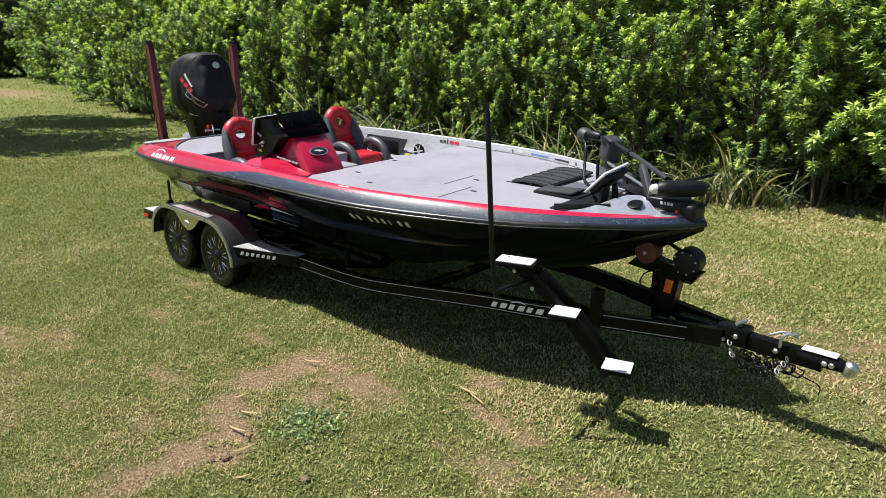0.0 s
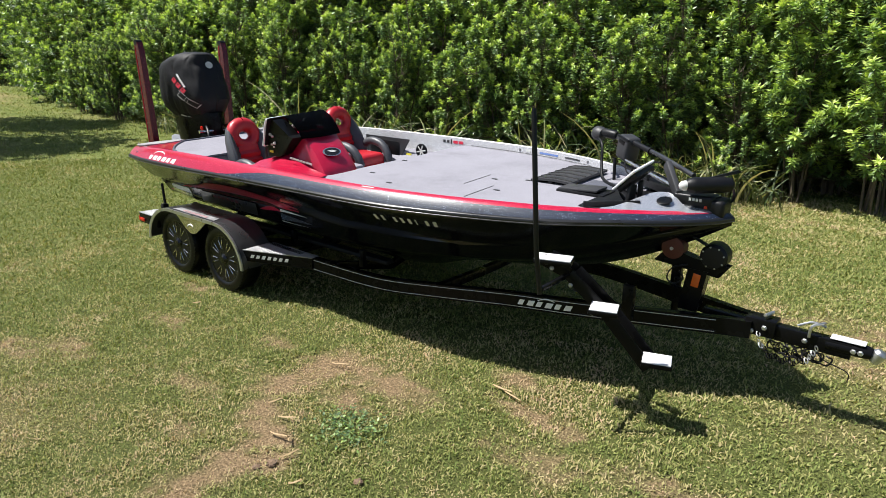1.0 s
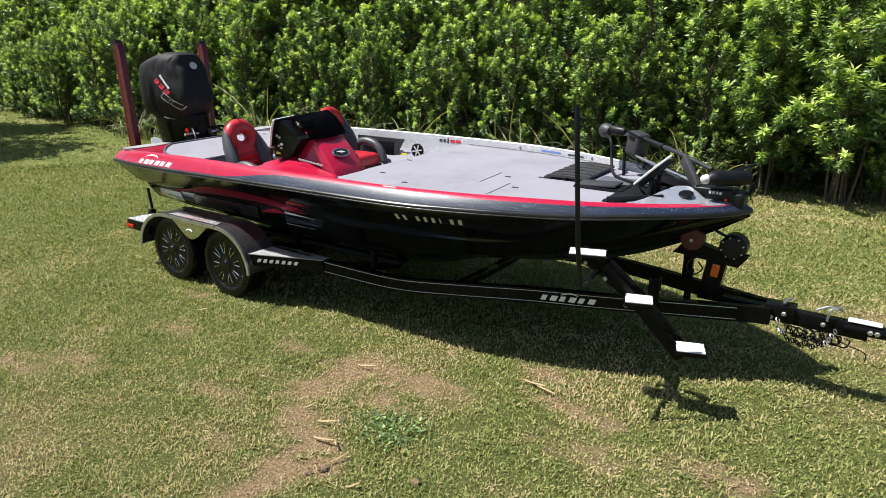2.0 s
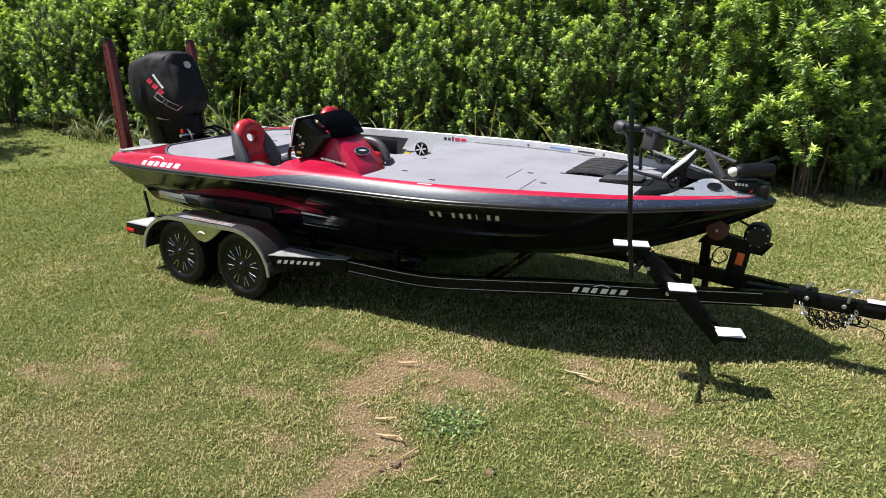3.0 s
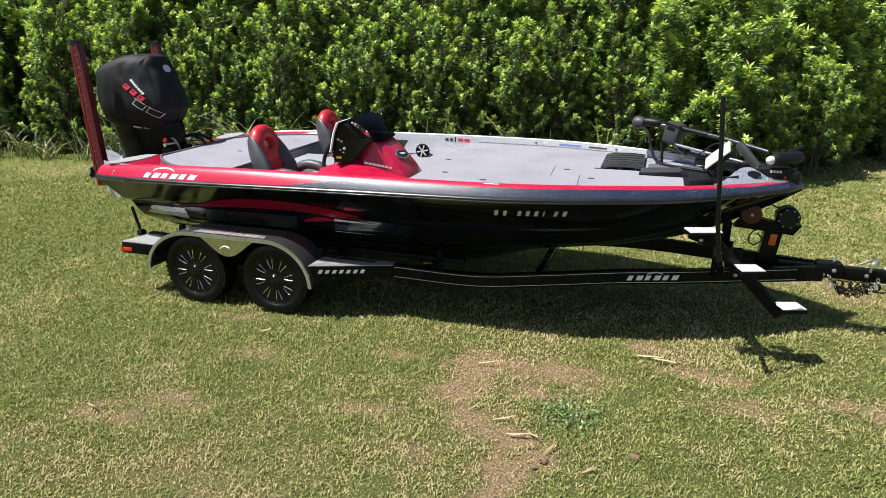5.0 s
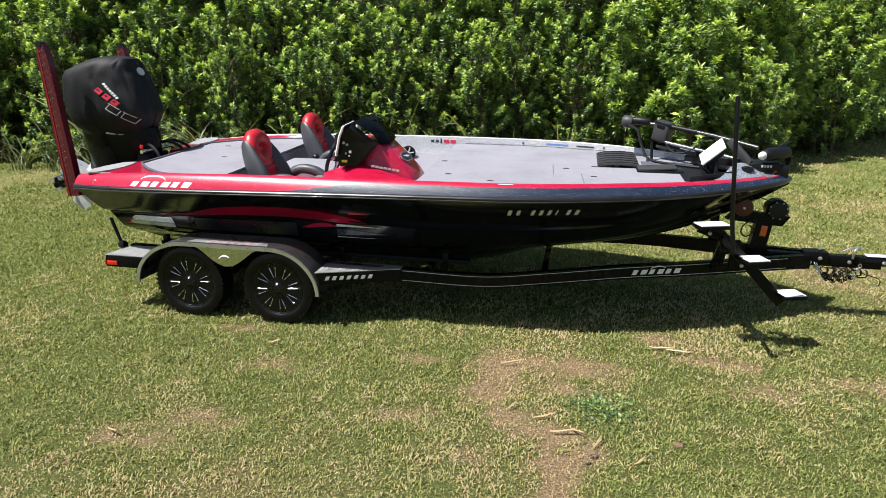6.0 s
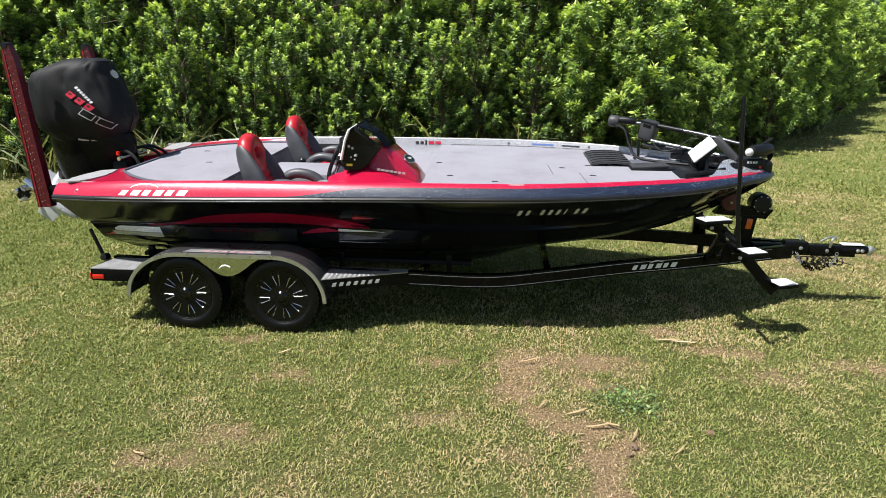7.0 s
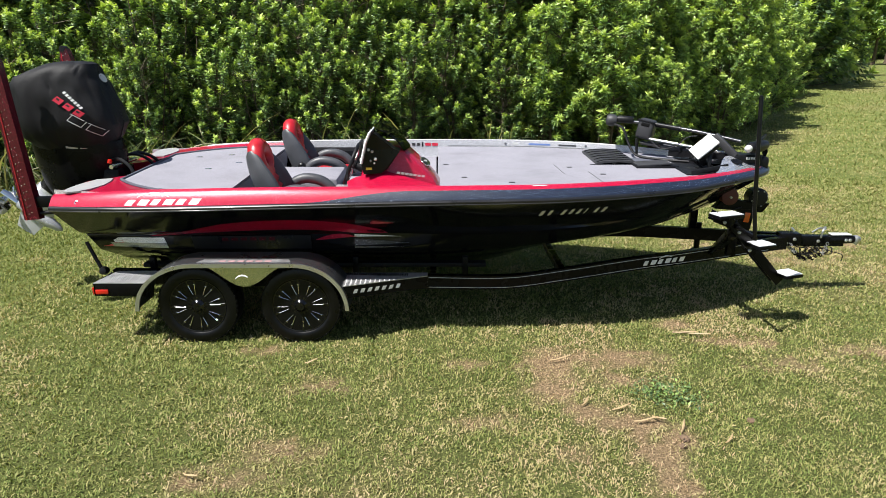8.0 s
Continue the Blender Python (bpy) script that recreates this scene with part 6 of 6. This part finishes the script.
    def foil(name, stations, material, label):
        rr = []
        for t, a0, a1, w in stations:
            row = []
            for k in range(14):
                ang = 2 * math.pi * k / 14
                u = 0.5 - 0.5 * math.cos(ang)
                row.append(o + dn * t + aft * (a0 + (a1 - a0) * u) + Vector((0, w * math.sin(ang), 0)))
            rr.append(row)
        part(name, lofted(rr, True, True), material, ob, label)
    foil("midsection", ((0.15, -0.30, 0.20, 0.19), (0.40, -0.22, 0.16, 0.15), (0.58, -0.16, 0.14, 0.09), (0.72, -0.12, 0.14, 0.06)), M["steel_black"], "black motor midsection")
    foil("lower_leg", ((0.70, -0.13, 0.15, 0.055), (0.85, -0.12, 0.16, 0.045), (1.02, -0.12, 0.16, 0.040)), M["leg_grey"], "silver grey lower leg")
    foil("cavitation_plate", ((0.80, -0.12, 0.36, 0.11), (0.815, -0.12, 0.37, 0.11)), M["leg_grey"], "grey cavitation plate")
    part("gearcase", tube([o + dn * 1.02 + aft * a for a in (-0.26, -0.22, -0.12, 0.02, 0.16, 0.22)], [0.01, 0.035, 0.058, 0.062, 0.055, 0.048], 18), M["leg_grey"], ob, "silver grey gearcase")
    rr = [[o + dn * (1.04 + 0.20 * u) + aft * (-0.10 + 0.05 * u + (0.28 - 0.10 * u) * f) + Vector((0, 0.010 * s_, 0)) for f, s_ in ((0, 0), (0.5, 1), (1, 0), (0.5, -1))] for u in (0, 0.5, 1)]
    part("skeg", lofted(rr, True, True), M["leg_grey"], ob, "grey skeg")
    pc = o + dn * 1.02 + aft * 0.30
    part("propeller_hub", tube([o + dn * 1.02 + aft * a for a in (0.22, 0.30, 0.40)], [0.05, 0.048, 0.035], 16), M["alu"], ob, "polished propeller hub")
    for k in range(3):
        a0 = k * 2 * math.pi / 3 + 0.4
        u1, w1 = Vector((0, 1, 0)), dn
        rr = []
        for j in range(6):
            rad = 0.04 + 0.15 * j / 5
            row = []
            for f in (-1, -0.5, 0, 0.5, 1):
                ang = a0 + f * 0.55 * math.sin(math.pi * (0.25 + 0.65 * j / 5))
                row.append(pc + (u1 * math.cos(ang) + w1 * math.sin(ang)) * rad + aft * 0.05 * f)
            rr.append(row)
        bm = lofted(rr)
        ext = bmesh.ops.extrude_face_region(bm, geom=bm.faces[:])
        bmesh.ops.translate(bm, vec=aft * 0.006, verts=[g for g in ext["geom"] if isinstance(g, bmesh.types.BMVert)])
        part("propeller_blade", bm, M["alu"], ob, "polished steel propeller blade")
    part("jack_plate", boxed((-0.88, CY - 0.17, 0.86), (-0.60, CY + 0.17, 1.30), 0.015), M["steel_black"], ob, "black jack plate on the transom")
    for y in (-0.13, 0.10, 0.17):
        part("rigging_hose", tube(smooth_path([(-0.72, CY + y, 1.36), (-0.58, CY + y * 1.4, 1.40), (-0.46, CY + y * 1.8, 1.34), (-0.40, CY + y * 2.0, 1.24)], 5), 0.016, 8), M["plastic"], ob, "black rigging hose")
    part("steering_ram", tube([(-0.62, CY - 0.26, 1.335), (-0.62, CY + 0.24, 1.335)], 0.020, 12), M["bright"], ob, "bright steering cylinder")
    for y in (-0.20, -0.05):
        part("red_cap", turned([(0, 0), (0.020, 0), (0.018, 0.035), (0, 0.038)], (-0.66, CY + y, 1.365), (0.3, 0, 1), 12), M["red_lens"], ob, "small red cap")


build_outboard()


# shallow-water anchors at the transom
def build_anchor(y, foot_y):
    ob = thing("shallow_water_anchor", (-1.3, y, 0.9), "folded dark red shallow-water anchor pole mounted at the transom", "anchor pole", "anchor poles at the stern")
    top, bot = Vector((-1.375, y, 2.40)), Vector((-1.262, foot_y, 0.90))
    axis = (top - bot).normalized()
    s_ = Vector((1, 0, 0)) - axis * axis.x
    s_.normalize()
    w = axis.cross(s_)
    rr = []
    for k in range(13):
        u = k / 12
        p = bot.lerp(top, u)
        hw = 0.078 - 0.014 * u
        if k == 12:
            hw *= 0.55
        rr.append([p - s_ * hw + w * 0.035, p - s_ * hw * 0.9 - w * 0.035, p + s_ * hw * 0.9 - w * 0.035, p + s_ * hw + w * 0.035])
    mast = part("outer_arm", lofted(rr, True, True), M["pole_red"], ob, "dark red flake channel arm")
    part("inner_spike", tube([bot.lerp(top, 0.08) - s_ * 0.072 - w * 0.02, bot.lerp(top, 0.95) - s_ * 0.052 - w * 0.02], 0.011, 8), M["plastic"], ob, "black spike folded along the arm")
    part("edge_bead", tube([bot - s_ * 0.045 - w * 0.037, bot.lerp(top, 0.97) - s_ * 0.026 - w * 0.037], 0.006, 6), M["vinyl_red"], mast, "paler edge of the arm")
    for k in range(22):
        p = bot.lerp(top, 0.04 + 0.92 * k / 21)
        for f in (-0.25, 0.35):
            part("rivet", turned([(0, 0), (0.006, 0), (0.004, 0.004), (0, 0.004)], p + s_ * 0.05 * f - w * 0.0352 + axis * 0.02 * f, -w, 6), M["bright"], mast)
    part("knuckle", turned([(0, -0.04), (0.03, -0.04), (0.03, 0.04), (0, 0.04)], top - s_ * 0.01, w, 16), M["plastic"], ob, "black knuckle at the top")
    part("bracket", beam(bot + axis * 0.16, Vector((-0.70, y * 0.9, 1.06)), 0.05, 0.10, 0.008), M["steel_black"], ob, "black transom bracket")
    part("hydraulic_ram", tube([bot + axis * 0.05, Vector((-0.80, y * 0.9, 0.98))], 0.02, 10), M["plastic"], ob, "black hydraulic ram")


build_anchor(-0.50, -0.50)
build_anchor(0.67, 0.60)


# bow gear
def build_trolling_motor():
    ob = thing("trolling_motor", (5.0, 0.3, DECK), "black bow-mounted trolling motor stowed on the deck", "trolling motor")
    head, brk, foot = Vector((4.28, 0.735, 1.672)), Vector((4.655, 0.585, 1.655)), Vector((5.40, 0.02, 1.535))
    d = (brk - head).normalized()
    part("steering_head", turned([(0, -0.02), (0.05, -0.02), (0.062, 0.0), (0.064, 0.05), (0.05, 0.085), (0.03, 0.09), (0, 0.09)], head, d, 24), M["plastic_grey"], ob, "rounded dark control head")
    part("head_collar", turned([(0, 0.09), (0.036, 0.09), (0.04, 0.12), (0.038, 0.24), (0.028, 0.255), (0, 0.255)], head + Vector((0, 0, 0.018)), d, 18), M["plastic"], ob, "black collar")
    part("shaft", tube([head + d * 0.08, brk, brk.lerp(foot, 0.55) + Vector((0, 0, 0.012)), foot], [0.014, 0.018, 0.018, 0.018], 14), M["gunmetal"], ob, "dark composite shaft")
    part("shaft_sleeve", tube([brk.lerp(foot, 0.04), brk.lerp(foot, 0.34) + Vector((0, 0, 0.006)), brk.lerp(foot, 0.345) + Vector((0, 0, 0.006)), brk.lerp(foot, 0.37) + Vector((0, 0, 0.006))], [0.023, 0.023, 0.028, 0.028], 14), M["plastic"], ob, "black sleeve")
    # lift handle: a frame with an opening
    m = Matrix.Translation(brk) @ Matrix.Rotation(-0.62, 4, "Z") @ Matrix.Rotation(0.18, 4, "Y")
    body = boxed((-0.085, -0.07, -0.165), (0.085, 0.07, 0.040), 0.03, m, 3)
    part("lift_housing", body, M["plastic_grey"], ob, "grey moulded lift housing")
    part("grip_slot", boxed((-0.045, -0.074, -0.030), (0.045, -0.060, 0.008), 0.006, m, 2), M["rubber"], ob, "dark grip slot in the housing")
    part("lift_handle", boxed((-0.090, -0.076, 0.012), (0.090, -0.050, 0.034), 0.009, m, 2), M["plastic"], ob, "black grip bar")
    part("cable", tube(smooth_path([head + Vector((0.02, -0.04, -0.03)), (4.40, 0.60, 1.60), (4.45, 0.52, 1.45), (4.52, 0.42, 1.34), (4.72, 0.25, 1.325), (4.95, 0.12, 1.325)], 6), 0.013, 8), M["plastic"], ob, "thick black cable")
    part("cable", tube(smooth_path([(4.66, 0.50, 1.50), (4.74, 0.40, 1.42), (4.86, 0.34, 1.44), (4.98, 0.30, 1.54), (5.06, 0.26, 1.56)], 6), 0.006, 6), M["plastic"], ob, "thin black cable")
    part("stay_post", tube([(4.56, 0.56, DECK), (4.545, 0.57, 1.50)], 0.014, 10), M["plastic"], ob, "black upright stay")
    for a, b, r, mt in (((4.66, 0.52, 1.50), (5.40, -0.02, 1.40), 0.013, "bright"), ((4.60, 0.60, 1.45), (5.36, 0.08, 1.36), 0.020, "plastic_grey"), ((4.70, 0.66, 1.44), (5.42, 0.16, 1.36), 0.020, "plastic_grey")):
        part("mount_arm", tube([a, b], r, 10), M[mt], ob, "mounting arm of the motor")
    for u in (0.2, 0.45, 0.75):
        p = Vector((4.62, 0.61, 1.45)).lerp(Vector((5.38, 0.11, 1.365)), u)
        part("arm_spacer", boxed(p - Vector((0.03, 0.05, 0.03)), p + Vector((0.03, 0.05, 0.03)), 0.01), M["plastic"], ob, "black spacer block")
    part("mount_base", prism([(4.85, 0.44, 1.33), (5.30, -0.02, 1.36), (5.56, -0.07, 1.35), (5.60, 0.05, 1.35), (5.30, 0.24, 1.36), (4.95, 0.52, 1.33)], (0, 0, 0.06)), M["plastic"], ob, "black mount base on the bow", False)
    part("mount_block", boxed((5.30, -0.085, 1.33), (5.58, 0.08, 1.42), 0.02, None, 3), M["plastic"], ob, "black bow mount block")
    for k in range(4):
        part("letter_block", boxed((5.42 + 0.024 * k, -0.089, 1.378), (5.436 + 0.024 * k, -0.085, 1.398), 0), M["decal_grey"], ob, "pale letter block", False)
    part("bow_strap", boxed((5.50, -0.08, 1.26), (5.66, 0.12, 1.40), 0.03, None, 3), M["plastic"], ob, "black bow bracket")
    part("motor_clamp", beam((5.17, 0.10, 1.585), (5.33, -0.06, 1.40), 0.045, 0.075, 0.012), M["plastic_grey"], ob, "grey motor rest")
    a, b = Vector((5.385, -0.165, 1.490)), Vector((5.675, 0.075, 1.500))
    d2 = (b - a).normalized()
    part("motor_pod", tube([a + d2 * t for t in (0.03, 0.05, 0.09, 0.27, 0.34, 0.365)], [0.035, 0.05, 0.058, 0.058, 0.050, 0.02], 20), M["plastic"], ob, "black motor pod")
    part("pod_nose", turned([(0.034, 0.04), (0.036, 0.02), (0.031, 0.0), (0.019, -0.014), (0, -0.019)], a, d2, 22), M["decal_grey"], ob, "white rounded nose cap")
    rr = []
    for j in range(6):
        u = j / 5
        p = b - d2 * 0.02 - Vector((0, 0, 0.02 + 0.11 * u)) + d2 * 0.02 * math.sin(3 * u)
        hw = 0.028 * math.sin(math.pi * (0.2 + 0.75 * u))
        u1 = Vector((d2.y, -d2.x, 0.0))
        rr.append([p - u1 * hw, p + d2 * 0.008, p + u1 * hw, p - d2 * 0.004])
    part("propeller_blade", lofted(rr, True, True), M["plastic"], ob, "black propeller blade")
    part("skeg_fin", prism([a + d2 * 0.16 + Vector((0, 0, 0.05)), a + d2 * 0.34 + Vector((0.02, 0.05, 0.10)), a + d2 * 0.36 + Vector((0.02, 0.05, 0.085)), a + d2 * 0.24 + Vector((0, 0, 0.05))], (0.01, -0.01, 0)), M["plastic"], ob, "black skeg fin", False)


build_trolling_motor()


def build_fish_finder():
    ob = thing("fish_finder", (5.0, -0.1, DECK), "fish finder on a black bracket with a white sun cover", "fish finder")
    A, B, D = Vector((4.92, 0.075, 1.443)), Vector((5.091, 0.040, 1.610)), Vector((4.925, -0.235, 1.424))
    ex = (B - A)
    ey = (D - A)
    nrm = ex.cross(ey).normalized()
    if nrm.z < 0:
        nrm = -nrm
    L, W = ex.length, 0.30
    ex.normalize()
    ey = (ey - ex * ey.dot(ex)).normalized()
    m = Matrix(((ex.x, ey.x, nrm.x, A.x), (ex.y, ey.y, nrm.y, A.y), (ex.z, ey.z, nrm.z, A.z), (0, 0, 0, 1)))
    part("sun_cover", boxed((0, 0, -0.012), (L, W, 0.006), 0.005, m, 3), M["white"], ob, "white plastic sun cover")
    part("screen_body", boxed((0.02, 0.015, -0.055), (L - 0.02, W - 0.015, -0.012), 0.015, m, 3), M["plastic"], ob, "black screen housing")
    for k in range(3):
        part("print_bar", boxed((L * 0.42 + 0.025 * k, W * 0.45, 0.006), (L * 0.42 + 0.025 * k + 0.016, W * 0.55, 0.0066), 0, m), M["decal_grey"], ob, "faint grey print", False)
    foot = Vector((5.03, -0.10, DECK + 0.035))
    for dy in (-0.09, 0.09):
        part("bracket_arm", beam(foot + Vector((0.02 * dy, dy, 0)), A + ex * (L * 0.55) + ey * (W * 0.5) + Vector((0.03, dy * 0.8, -0.06)), 0.03, 0.075), M["plastic"], ob, "black bracket arm")
    part("bracket_foot", boxed(foot - Vector((0.10, 0.11, 0.02)), foot + Vector((0.10, 0.10, 0.012)), 0.006), M["plastic"], ob, "black bracket foot")
    for k in range(3):
        part("cable", tube(smooth_path([A + ex * 0.12 + ey * (0.03 * k) - nrm * 0.05, foot + Vector((-0.10 - 0.02 * k, 0.03 * k - 0.04, 0.10)), foot + Vector((-0.05, 0.02 * k - 0.05, 0.01))], 6), 0.005, 6), M["plastic"], ob, "thin black cable")


build_fish_finder()


def build_pedal():
    ob = thing("foot_pedal", (4.3, 0.3, DECK), "black ribbed trolling motor foot pedal and tray on the deck", "foot pedal")
    rr = [[Vector((x, y, z)) for y in (0.08, 0.76)] for x, z in ((4.02, 1.286), (4.10, 1.305), (4.24, 1.312), (4.40, 1.302))]
    bm = lofted(rr)
    ext = bmesh.ops.extrude_face_region(bm, geom=bm.faces[:])
    bmesh.ops.translate(bm, vec=(0, 0, -0.02), verts=[g for g in ext["geom"] if isinstance(g, bmesh.types.BMVert)])
    tray = part("ribbed_pad", bm, M["plastic_grey"], ob, "dark ribbed pad")
    for k in range(6):
        y = 0.12 + 0.12 * k
        part("rib", tube([(4.03, y, 1.290), (4.10, y, 1.308), (4.24, y, 1.315), (4.39, y, 1.305)], 0.006, 6), M["plastic"], tray)
    for x in (4.05, 4.20, 4.36):
        for y in (0.12, 0.70):
            part("pad_foot", boxed((x - 0.02, y - 0.03, DECK), (x + 0.02, y + 0.03, 1.292), 0.004), M["plastic"], ob)
    part("pedal_base", boxed((4.37, -0.10, DECK), (4.78, 0.12, DECK + 0.022), 0.006), M["plastic"], ob, "black pedal base")
    part("pedal_plate", boxed((4.38, -0.09, DECK + 0.022), (4.72, 0.10, DECK + 0.042), 0.008, Matrix.Translation((4.55, 0, 1.3)) @ Matrix.Rotation(-0.06, 4, "Y") @ Matrix.Translation((-4.55, 0, -1.3))), M["plastic_grey"], ob, "dark pedal plate")
    part("pedal_mat", boxed((4.44, 0.12, DECK), (4.90, 0.42, DECK + 0.010), 0.004), M["carpet_dark"], ob, "dark mat beside the pedal")
    return ob


pedal_root = build_pedal()
pedal_root.matrix_basis = ROLL @ pedal_root.matrix_basis
